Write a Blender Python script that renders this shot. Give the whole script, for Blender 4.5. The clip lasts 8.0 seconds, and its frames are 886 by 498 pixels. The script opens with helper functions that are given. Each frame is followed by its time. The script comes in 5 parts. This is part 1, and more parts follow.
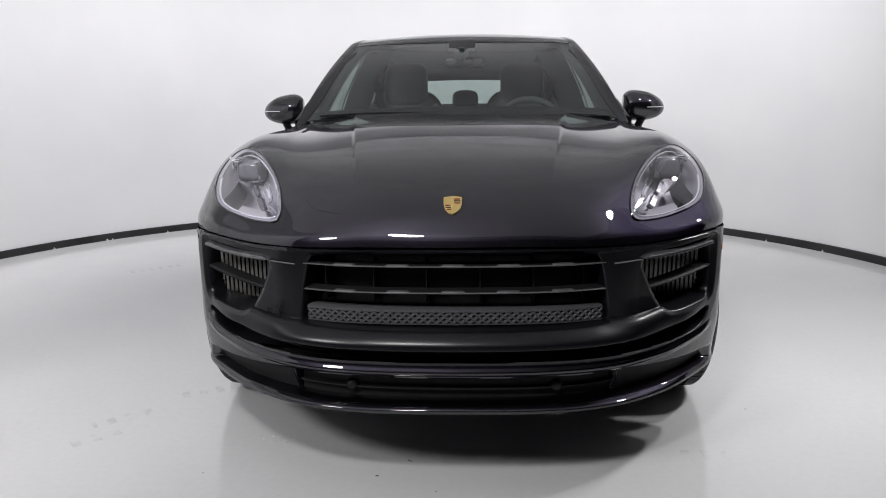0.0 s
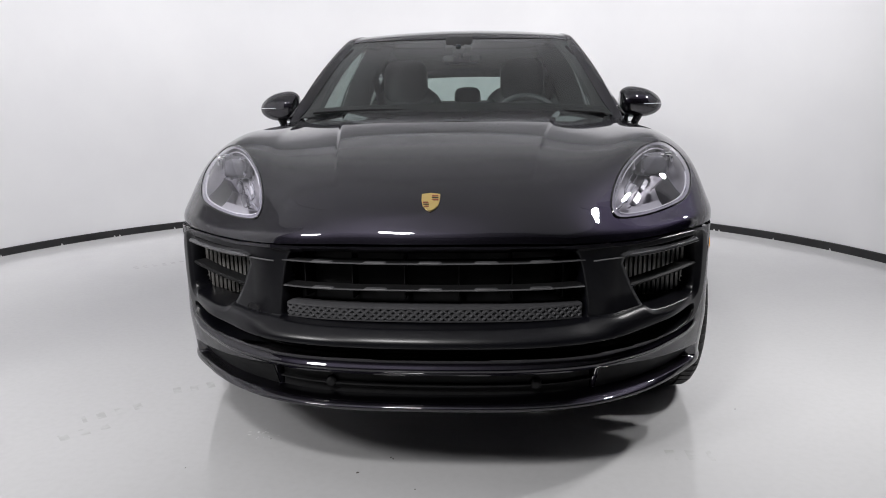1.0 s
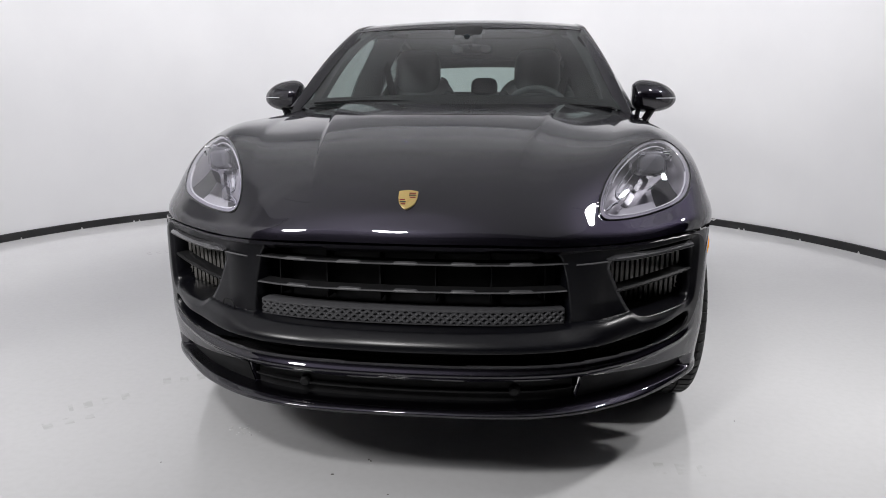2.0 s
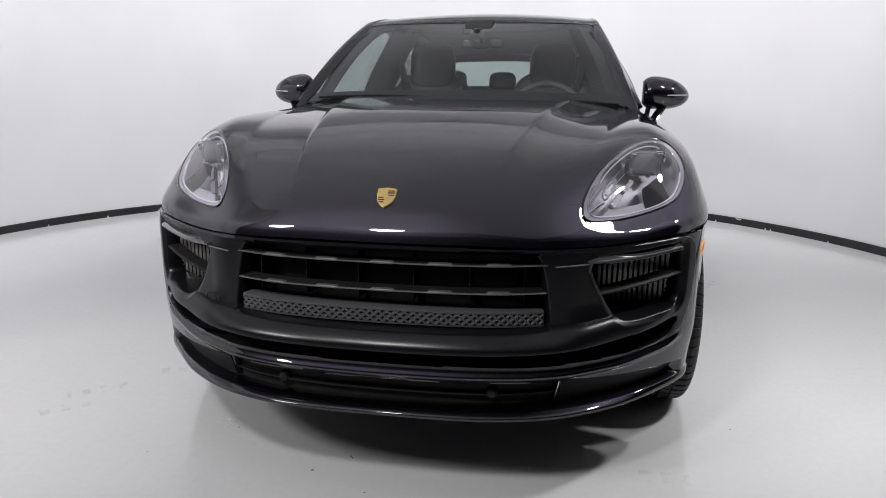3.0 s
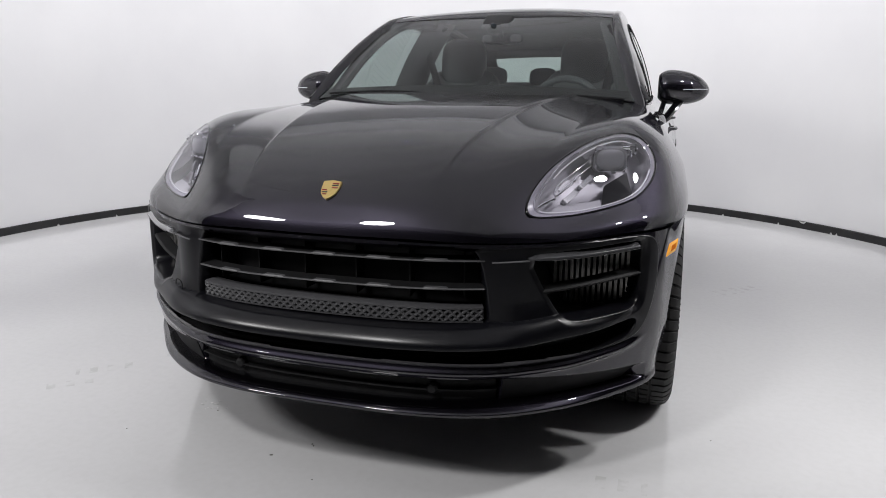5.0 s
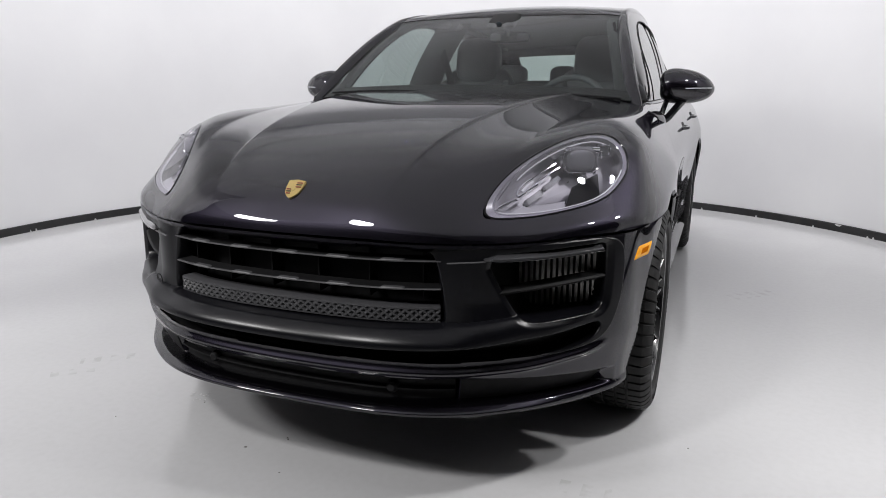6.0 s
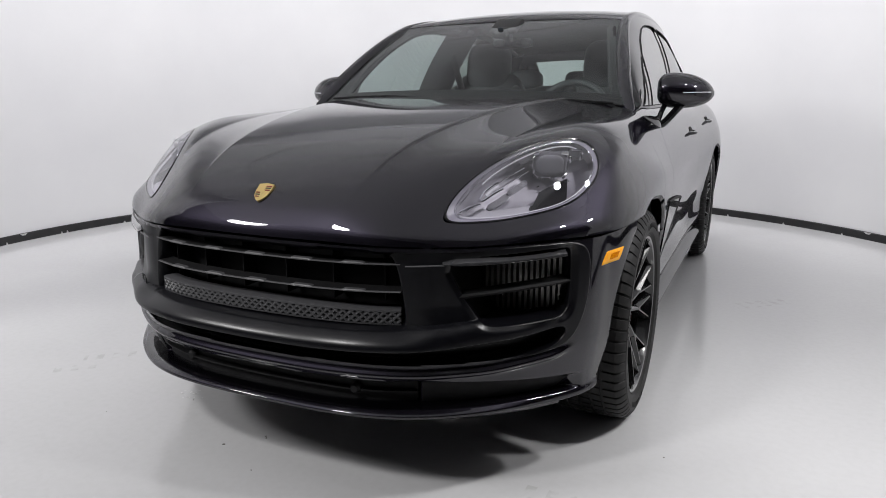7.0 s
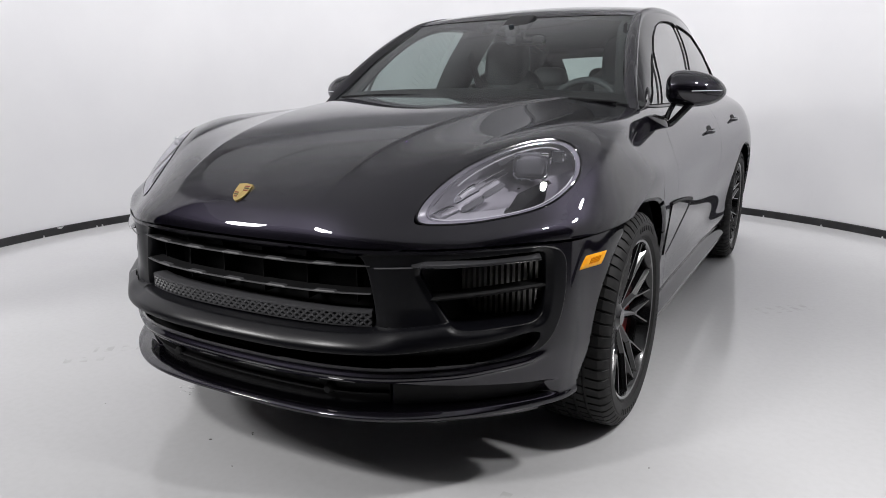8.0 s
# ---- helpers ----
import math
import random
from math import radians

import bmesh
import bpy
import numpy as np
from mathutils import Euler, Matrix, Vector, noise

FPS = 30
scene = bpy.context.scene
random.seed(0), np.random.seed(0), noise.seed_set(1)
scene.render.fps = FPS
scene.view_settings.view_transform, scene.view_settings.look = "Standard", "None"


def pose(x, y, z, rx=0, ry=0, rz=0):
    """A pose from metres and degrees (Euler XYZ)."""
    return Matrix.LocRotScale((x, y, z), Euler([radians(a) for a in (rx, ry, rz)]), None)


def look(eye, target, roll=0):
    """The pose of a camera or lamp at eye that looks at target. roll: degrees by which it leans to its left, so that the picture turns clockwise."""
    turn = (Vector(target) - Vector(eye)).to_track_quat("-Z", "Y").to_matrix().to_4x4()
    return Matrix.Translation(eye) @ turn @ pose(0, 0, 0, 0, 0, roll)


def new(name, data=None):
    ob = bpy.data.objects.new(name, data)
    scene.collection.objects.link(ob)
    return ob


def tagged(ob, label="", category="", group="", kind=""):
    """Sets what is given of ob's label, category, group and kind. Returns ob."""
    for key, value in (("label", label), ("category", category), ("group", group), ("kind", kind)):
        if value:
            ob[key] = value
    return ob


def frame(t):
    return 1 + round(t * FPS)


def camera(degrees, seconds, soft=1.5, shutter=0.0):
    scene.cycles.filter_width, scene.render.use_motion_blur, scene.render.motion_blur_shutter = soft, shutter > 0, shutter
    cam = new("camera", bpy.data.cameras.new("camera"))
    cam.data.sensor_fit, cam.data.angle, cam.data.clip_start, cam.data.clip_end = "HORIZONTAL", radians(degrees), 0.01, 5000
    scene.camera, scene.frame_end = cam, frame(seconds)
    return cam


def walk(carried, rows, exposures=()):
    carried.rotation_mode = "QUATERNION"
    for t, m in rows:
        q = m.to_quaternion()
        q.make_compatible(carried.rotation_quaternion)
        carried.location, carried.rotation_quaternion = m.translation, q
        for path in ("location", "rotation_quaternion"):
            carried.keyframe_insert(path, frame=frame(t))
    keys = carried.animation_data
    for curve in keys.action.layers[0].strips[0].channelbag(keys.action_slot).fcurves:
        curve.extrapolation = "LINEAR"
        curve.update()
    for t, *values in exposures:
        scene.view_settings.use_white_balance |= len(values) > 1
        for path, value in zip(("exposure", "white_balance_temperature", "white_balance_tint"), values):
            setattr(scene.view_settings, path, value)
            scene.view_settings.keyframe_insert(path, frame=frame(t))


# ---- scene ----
from mathutils.bvhtree import BVHTree

cam = camera(64.87, 8.0, 0.95)
ROWS = [
    (0.0, 0.059, -1.905, 1.119, 2.42, -11.05, 0.66),
    (0.5, 0.115, -1.914, 1.121, 3.10, -11.24, 0.80),
    (1.0, 0.167, -1.892, 1.115, 3.73, -11.24, 0.73),
    (1.5, 0.244, -1.844, 1.119, 5.19, -11.60, 0.37),
    (3.0, 0.467, -1.750, 1.141, 9.74, -12.71, -0.59),
    (3.5, 0.573, -1.748, 1.140, 11.84, -12.64, -0.45),
    (4.0, 0.678, -1.745, 1.141, 13.77, -12.71, -0.43),
    (4.5, 0.767, -1.707, 1.128, 15.41, -12.71, -0.38),
    (6.0, 1.101, -1.579, 1.140, 21.54, -13.10, -0.15),
    (6.5, 1.234, -1.558, 1.142, 23.59, -12.80, -0.07),
    (7.0, 1.312, -1.505, 1.138, 25.14, -12.65, 0.10),
    (7.5, 1.390, -1.436, 1.142, 27.02, -12.82, 0.39),
    (8.0, 1.485, -1.391, 1.150, 29.12, -12.97, 0.21),
]
walk(cam, [(t, pose(x, y, z, 90 + pitch, roll, yaw)) for t, x, y, z, yaw, pitch, roll in ROWS])

# ---- light ----
ROOM_X, ROOM_Y, ROOM_R, ROOM_H = -0.42, 2.21, 3.57, 3.6
scene.view_settings.exposure = 0.0
world = bpy.data.worlds.new("studio_dark")
scene.world = world
world.use_nodes = True
world.node_tree.nodes["Background"].inputs["Color"].default_value = (0.02, 0.02, 0.022, 1)
world.node_tree.nodes["Background"].inputs["Strength"].default_value = 0.3

# round lamp heads that point at the car: place, aim, watts and width
LAMPS = [
    ((-0.82, -2.30, 3.45), (-0.20, 0.90, 0.0), 26, 0.54),
    ((-3.15, -2.50, 3.40), (-1.10, 0.90, 0.0), 46, 0.95),
    ((2.70, 1.35, 2.30), (1.45, 0.90, 0.0), 10, 0.17),
    ((2.40, 0.60, 2.80), (1.30, 0.55, 0.0), 11, 0.20),
]
# gridded washers, unseen and added to brighten the curved wall: degrees round the room
FILL_WASHERS = [26 + 24.8 * k for k in range(9)]


for place, aim, watts, width in LAMPS:
    data = bpy.data.lights.new("lamp_light", "AREA")
    data.shape, data.size, data.energy, data.spread, data.color = "DISK", width, watts, radians(100), (1.0, 0.985, 0.99)
    new("lamp_light", data).matrix_world = look(place, aim)


def washer_pose(degrees):
    a = radians(degrees)
    eye = (ROOM_X + 2.45 * math.cos(a), ROOM_Y + 2.45 * math.sin(a), 3.49)
    return look(eye, (ROOM_X + ROOM_R * math.cos(a), ROOM_Y + ROOM_R * math.sin(a), 0.7))


for a in FILL_WASHERS:
    data = bpy.data.lights.new("fill_washer_light", "AREA")
    data.shape, data.size, data.size_y, data.energy, data.spread, data.color = "RECTANGLE", 1.0, 0.09, 9.4, radians(80), (1.0, 0.985, 1.0)
    new("fill_washer_light", data).matrix_world = washer_pose(a)


# ---- materials ----
def material(name, colour=(0.5, 0.5, 0.5), rough=0.5, metal=0.0, coat=0.0, coat_rough=0.03, specular=0.5, emit=0.0):
    m = bpy.data.materials.new(name)
    m.use_nodes = True
    b = m.node_tree.nodes["Principled BSDF"]
    b.inputs["Base Color"].default_value = (*colour, 1)
    b.inputs["Roughness"].default_value = rough
    b.inputs["Metallic"].default_value = metal
    b.inputs["Coat Weight"].default_value = coat
    b.inputs["Coat Roughness"].default_value = coat_rough
    b.inputs["Specular IOR Level"].default_value = specular
    if emit:
        b.inputs["Emission Color"].default_value = (*colour, 1)
        b.inputs["Emission Strength"].default_value = emit
    return m


def node(m, kind, **values):
    n = m.node_tree.nodes.new(kind)
    for key, value in values.items():
        n.inputs[key.replace("_", " ")].default_value = value
    return n


def link(m, a, out, b, into):
    m.node_tree.links.new(a.outputs[out], b.inputs[into])


def ramp(m, low, high, c0, c1):
    r = m.node_tree.nodes.new("ShaderNodeValToRGB")
    r.color_ramp.elements[0].position, r.color_ramp.elements[1].position = low, high
    r.color_ramp.elements[0].color, r.color_ramp.elements[1].color = (*c0, 1), (*c1, 1)
    return r


def vary(m, scale, c0, c1, low=0.3, high=0.7, detail=4.0):
    """Noise between two base colours at a real-world size."""
    b = m.node_tree.nodes["Principled BSDF"]
    co = m.node_tree.nodes.new("ShaderNodeTexCoord")
    n = node(m, "ShaderNodeTexNoise", Scale=scale, Detail=detail)
    r = ramp(m, low, high, c0, c1)
    link(m, co, "Object", n, "Vector")
    link(m, n, "Fac", r, "Fac")
    link(m, r, "Color", b, "Base Color")
    return m


def rough_vary(m, scale, r0, r1, low=0.35, high=0.7):
    b = m.node_tree.nodes["Principled BSDF"]
    co = m.node_tree.nodes.new("ShaderNodeTexCoord")
    n = node(m, "ShaderNodeTexNoise", Scale=scale, Detail=5.0)
    r = ramp(m, low, high, (r0,) * 3, (r1,) * 3)
    link(m, co, "Object", n, "Vector")
    link(m, n, "Fac", r, "Fac")
    link(m, r, "Color", b, "Roughness")
    return m


def bumped(m, scale, strength, distance=0.001, detail=3.0):
    b = m.node_tree.nodes["Principled BSDF"]
    co = m.node_tree.nodes.new("ShaderNodeTexCoord")
    n = node(m, "ShaderNodeTexNoise", Scale=scale, Detail=detail)
    u = node(m, "ShaderNodeBump", Strength=strength, Distance=distance)
    link(m, co, "Object", n, "Vector")
    link(m, n, "Fac", u, "Height")
    link(m, u, "Normal", b, "Normal")
    return m


def clear(name, tint, ior=1.5, rough=0.0):
    """A thin pane: light passes straight through, tinted, and the surface mirrors by its angle."""
    m = bpy.data.materials.new(name)
    m.use_nodes = True
    t = m.node_tree
    t.nodes.remove(t.nodes["Principled BSDF"])
    out = t.nodes["Material Output"]
    a = node(m, "ShaderNodeBsdfTransparent", Color=(*tint, 1))
    g = node(m, "ShaderNodeBsdfGlossy", Roughness=rough)
    f = m.node_tree.nodes.new("ShaderNodeLayerWeight")
    p = m.node_tree.nodes.new("ShaderNodeMath")
    p.operation = "POWER"
    p.inputs[1].default_value = 5.0
    q = m.node_tree.nodes.new("ShaderNodeMath")
    q.operation = "MULTIPLY_ADD"
    f0 = 2 * ((ior - 1) / (ior + 1)) ** 2
    q.inputs[1].default_value, q.inputs[2].default_value = 1 - f0, f0
    mix = t.nodes.new("ShaderNodeMixShader")
    link(m, f, "Facing", p, 0)
    link(m, p, "Value", q, 0)
    link(m, q, "Value", mix, 0)
    link(m, a, "BSDF", mix, 1)
    link(m, g, "BSDF", mix, 2)
    link(m, mix, "Shader", out, "Surface")
    return m


PAINT = vary(material("black_violet_paint", (0.02, 0.018, 0.024), 0.42, 1.0, 1.0, 0.012, 0.0), 900, (0.0100, 0.0090, 0.0130), (0.0215, 0.0195, 0.0275))
PAINT.node_tree.nodes["Principled BSDF"].inputs["Coat IOR"].default_value = 1.66
PAINT.node_tree.nodes["Principled BSDF"].inputs["Specular Tint"].default_value = (0.34, 0.33, 0.38, 1)
GLOSS = material("gloss_black_plastic", (0.006, 0.006, 0.007), 0.08)
SATIN = bumped(vary(material("satin_black_plastic", (0.003, 0.003, 0.0045), 0.29, 0, 0, 0.03, 0.37), 60, (0.0022, 0.0022, 0.0034), (0.004, 0.004, 0.0058)), 1500, 0.12, 0.0003)
MATTE = vary(material("matte_black_plastic", (0.009, 0.009, 0.0095), 0.6, 0, 0, 0.03, 0.22), 30, (0.007, 0.007, 0.0075), (0.0115, 0.0115, 0.0122))
EDGE_GREY = vary(material("grey_blade_edge", (0.08, 0.08, 0.083), 0.42), 50, (0.07, 0.07, 0.073), (0.095, 0.095, 0.099))
GREY_PLASTIC = bumped(vary(material("grey_grille_mesh_plastic", (0.056, 0.056, 0.06), 0.42), 80, (0.048, 0.048, 0.051), (0.066, 0.066, 0.070)), 800, 0.1, 0.0004)
CORE = vary(material("radiator_alloy", (0.1, 0.1, 0.1), 0.28, 0.6), 25, (0.21, 0.203, 0.193), (0.37, 0.36, 0.343))
RUBBER = bumped(vary(material("tyre_rubber", (0.012, 0.012, 0.0125), 0.55, 0, 0, 0.03, 0.24), 40, (0.008, 0.008, 0.0085), (0.018, 0.0175, 0.017)), 500, 0.3, 0.0006)
RIM_BLACK = rough_vary(material("gloss_black_rim", (0.005, 0.005, 0.0055), 0.22, 0.0, 0.9, 0.03, 0.35), 20, 0.14, 0.26)
STEEL = rough_vary(material("brake_disc_steel", (0.32, 0.32, 0.33), 0.4, 1.0), 60, 0.3, 0.5)
RED = material("red_caliper_paint", (0.17, 0.005, 0.006), 0.3, 0, 0.4)
CHROME = material("bright_chrome", (0.85, 0.85, 0.87), 0.07, 1.0)
LAMP_GREY = vary(material("headlamp_grey_reflector", (0.40, 0.39, 0.43), 0.42, 0.2), 30, (0.375, 0.365, 0.405), (0.425, 0.415, 0.455))
LAMP_MID_GREY = material("headlamp_mid_grey", (0.17, 0.17, 0.182), 0.22, 0.4)
LAMP_PANEL = material("frosted_lamp_panel", (0.38, 0.375, 0.405), 0.3)
LAMP_DARK = material("headlamp_dark_module", (0.006, 0.006, 0.0065), 0.3, 0.0, 0.0, 0.03, 0.25)
GUIDE = material("frosted_light_guide", (0.72, 0.72, 0.76), 0.2)
BEZEL = material("frosted_grey_bezel", (0.30, 0.29, 0.34), 0.26)
STRIP = material("grey_strip_lens", (0.045, 0.045, 0.048), 0.06, 0, 1.0, 0.02)
LENS = clear("headlamp_lens", (0.94, 0.925, 0.98), 1.68)
LAMP_GLASS = material("smoked_projector_lens", (0.17, 0.17, 0.185), 0.08, 0.0, 1.0, 0.02)
PROJECTOR = material("projector_glass", (0.05, 0.06, 0.07), 0.02, 0.0, 1.0, 0.01)
AMBER = bumped(vary(material("amber_marker_lens", (1.0, 0.4, 0.0), 0.25, 0, 0.0, 0.03, 0.3), 70, (1.0, 0.36, 0.0), (1.0, 0.5, 0.01)), 160, 0.5, 0.002)
AMBER_DEEP = material("deep_amber_rib", (0.62, 0.17, 0.0), 0.2)
GLASS = clear("green_tinted_glass", (0.70, 0.78, 0.755), 1.45)
GLASS_SIDE = clear("side_window_glass", (0.80, 0.89, 0.865), 2.9)
GLASS_REAR = clear("rear_tinted_glass", (0.52, 0.585, 0.565), 1.45)
GLASS_DARK = clear("privacy_tinted_glass", (0.44, 0.50, 0.485), 2.8)
LEATHER = bumped(vary(material("black_leather", (0.085, 0.094, 0.096), 0.5), 12, (0.068, 0.076, 0.078), (0.105, 0.115, 0.118)), 350, 0.3, 0.001)
CABIN = bumped(vary(material("dark_cabin_trim", (0.02, 0.02, 0.021), 0.6), 9, (0.016, 0.016, 0.017), (0.028, 0.028, 0.029)), 300, 0.25, 0.001)
HEADLINER = vary(material("charcoal_headliner", (0.05, 0.05, 0.052), 0.9), 40, (0.04, 0.04, 0.042), (0.06, 0.06, 0.062))
GOLD = bumped(material("gold_badge_metal", (0.83, 0.62, 0.25), 0.28, 1.0), 300, 0.3, 0.0006)
ENAMEL_RED = material("dark_red_enamel", (0.22, 0.015, 0.02), 0.25, 0, 0.6)
ENAMEL_BLACK = material("black_enamel", (0.012, 0.012, 0.012), 0.2, 0, 0.6)
CHIP = vary(material("pale_paint_chip", (0.6, 0.6, 0.6), 0.7), 90, (0.45, 0.45, 0.45), (0.7, 0.7, 0.7))
BASEBOARD = vary(material("black_rubber_baseboard", (0.012, 0.012, 0.013), 0.5), 6, (0.008, 0.008, 0.009), (0.022, 0.022, 0.023))
# emission stands in for a bright ceiling mirrored in bonnet and glass
PANEL_GLOW = material("added_ceiling_glow", (0.97, 0.975, 1.0), 0.8, emit=0.15)
LAMP_CASE = material("white_lamp_case", (0.88, 0.88, 0.88), 0.6)
SPECK = material("dark_speck", (0.12, 0.11, 0.10), 0.8)
# faint emission keeps the washer cases from mirroring dark in the bonnet
BLEND_CASE = material("glow_blended_case", (0.85, 0.85, 0.86), 0.6, emit=0.08)
WALL = bumped(vary(material("white_wall_paint", (0.8, 0.8, 0.81), 0.85), 1.1, (0.77, 0.77, 0.785), (0.82, 0.82, 0.83)), 180, 0.12, 0.001)
CEILING = vary(material("white_ceiling_paint", (0.7, 0.7, 0.71), 0.9), 2, (0.68, 0.68, 0.69), (0.73, 0.73, 0.74))
DARK_SURROUND = vary(material("added_dark_surround", (0.01, 0.01, 0.011), 0.95), 3, (0.007, 0.007, 0.008), (0.014, 0.014, 0.015))


def floor_material():
    m = material("grey_epoxy_floor", (0.5, 0.5, 0.5), 0.25)
    b = m.node_tree.nodes["Principled BSDF"]
    co = m.node_tree.nodes.new("ShaderNodeTexCoord")
    n1 = node(m, "ShaderNodeTexNoise", Scale=0.8, Detail=2.0)
    n2 = node(m, "ShaderNodeTexNoise", Scale=38.0, Detail=4.0)
    r1 = ramp(m, 0.2, 0.8, (0.53, 0.53, 0.535), (0.57, 0.57, 0.575))
    r2 = ramp(m, 0.3, 0.6, (0.97, 0.97, 0.968), (1, 1, 1))
    mix = m.node_tree.nodes.new("ShaderNodeMixRGB")
    mix.blend_type = "MULTIPLY"
    mix.inputs["Fac"].default_value = 1.0
    for n in (n1, n2):
        link(m, co, "Object", n, "Vector")
    link(m, n1, "Fac", r1, "Fac")
    link(m, n2, "Fac", r2, "Fac")
    link(m, r1, "Color", mix, "Color1")
    link(m, r2, "Color", mix, "Color2")
    # faint rows of tyre prints
    sep = m.node_tree.nodes.new("ShaderNodeSeparateXYZ")
    link(m, co, "Object", sep, "Vector")

    def math_node(kind, a, c):
        n = m.node_tree.nodes.new("ShaderNodeMath")
        n.operation = kind
        for i, value in enumerate((a, c)):
            if isinstance(value, (int, float)):
                n.inputs[i].default_value = value
            else:
                m.node_tree.links.new(value, n.inputs[i])
        return n.outputs[0]

    marks = None
    for x0, y0, dx, dy, length, width in ((-1.26, 0.513, 0.78, 0.63, 0.115, 0.032), (-1.295, 0.333, 0.72, 0.69, 0.10, 0.030), (-1.07, 0.753, 0.88, 0.48, 0.10, 0.034), (0.81, 0.258, 1.0, 0.0, 0.085, 0.034), (1.33, 2.57, 0.72, 0.69, 0.17, 0.05), (-2.3, 3.1, 0.8, 0.6, 0.2, 0.05)):
        px = math_node("SUBTRACT", sep.outputs["X"], x0)
        py = math_node("SUBTRACT", sep.outputs["Y"], y0)
        lon = math_node("ADD", math_node("MULTIPLY", px, dx), math_node("MULTIPLY", py, dy))
        lat = math_node("SUBTRACT", math_node("MULTIPLY", px, dy), math_node("MULTIPLY", py, dx))
        here = math_node("MULTIPLY", math_node("LESS_THAN", math_node("ABSOLUTE", lon, 0), length), math_node("LESS_THAN", math_node("ABSOLUTE", lat, 0), width))
        dash = math_node("GREATER_THAN", math_node("SINE", math_node("MULTIPLY", lon, 95.0), 0), 0.1)
        print_ = math_node("MULTIPLY", here, dash)
        marks = print_ if marks is None else math_node("MAXIMUM", marks, print_)
    worn = node(m, "ShaderNodeTexNoise", Scale=22.0, Detail=3.0)
    link(m, co, "Object", worn, "Vector")
    wr = ramp(m, 0.42, 0.62, (0,) * 3, (1,) * 3)
    link(m, worn, "Fac", wr, "Fac")
    strength = math_node("MULTIPLY", math_node("MULTIPLY", marks, wr.outputs["Color"]), 0.36)
    dirt = m.node_tree.nodes.new("ShaderNodeMixRGB")
    dirt.inputs["Color2"].default_value = (0.33, 0.325, 0.31, 1)
    m.node_tree.links.new(strength, dirt.inputs["Fac"])
    link(m, mix, "Color", dirt, "Color1")
    link(m, dirt, "Color", b, "Base Color")
    n3 = node(m, "ShaderNodeTexNoise", Scale=3.0, Detail=6.0)
    r3 = ramp(m, 0.35, 0.7, (0.11,) * 3, (0.19,) * 3)
    link(m, co, "Object", n3, "Vector")
    link(m, n3, "Fac", r3, "Fac")
    link(m, r3, "Color", b, "Roughness")
    return m


FLOOR = floor_material()


# ---- mesh helpers ----
def mesh_of(name, verts, faces, mat, sharp=35):
    me = bpy.data.meshes.new(name)
    me.from_pydata([tuple(map(float, v)) for v in verts], [], [tuple(map(int, f)) for f in faces])
    me.validate()
    me.materials.append(mat)
    me.shade_smooth()
    if sharp:
        me.set_sharp_from_angle(angle=radians(sharp))
    me.update()
    return me


def piece(name, verts, faces, mat, parent=None, label="", flip=False, sharp=35):
    """One mesh object, in world coordinates, under parent; flip mirrors it across the car's middle plane."""
    verts = np.array(verts, float)
    if flip:
        verts = verts * (-1, 1, 1)
        faces = [tuple(reversed(f)) for f in faces]
    ob = new(name, mesh_of(name, verts, faces, mat, sharp))
    if parent:
        ob.parent = parent
        ob.matrix_parent_inverse = parent.matrix_basis.inverted()
    return tagged(ob, label)


def part(name, bm, mat, parent=None, label="", flip=False, sharp=35):
    bm.verts.index_update()
    verts = [v.co[:] for v in bm.verts]
    faces = [[v.index for v in f.verts] for f in bm.faces]
    bm.free()
    return piece(name, verts, faces, mat, parent, label, flip, sharp)


def both(name, verts, faces, mat, parent, label="", sharp=35):
    return [piece(name, verts, faces, mat, parent, label, k, sharp) for k in (False, True)]


def thing(name, at, label, category):
    ob = new(name)
    ob.empty_display_size = 0.2
    ob.matrix_basis = pose(*at)
    return tagged(ob, label, category)


def spline(points, n):
    """A smooth curve through control points, as n samples along its chord length."""
    p = np.array(points, float)
    d = np.r_[0, np.cumsum(np.linalg.norm(np.diff(p, axis=0), axis=1) ** 0.7)]
    return curve_at(p, d, np.linspace(0, d[-1], n))


def curve_at(p, d, t):
    """A natural cubic spline through the control points p at the knots d, sampled at t."""
    p, d, t = np.asarray(p, float), np.asarray(d, float), np.asarray(t, float)
    n = len(d)
    h = np.diff(d)
    m = np.zeros_like(p)
    if n > 2:
        a = np.zeros((n - 2, n - 2))
        for i in range(n - 2):
            a[i, i] = 2 * (h[i] + h[i + 1])
            if i:
                a[i, i - 1] = h[i]
            if i < n - 3:
                a[i, i + 1] = h[i + 1]
        s = np.diff(p, axis=0) / h[:, None]
        m[1:-1] = np.linalg.solve(a, 6 * np.diff(s, axis=0))
    i = np.clip(np.searchsorted(d, t, side="right") - 1, 0, n - 2)
    hh = h[i][:, None]
    u, w = (d[i + 1] - t)[:, None], (t - d[i])[:, None]
    return m[i] * u**3 / (6 * hh) + m[i + 1] * w**3 / (6 * hh) + (p[i] / hh - m[i] * hh / 6) * u + (p[i + 1] / hh - m[i + 1] * hh / 6) * w


def smooth(a, b, x):
    t = np.clip((x - a) / (b - a), 0, 1)
    return t * t * (3 - 2 * t)


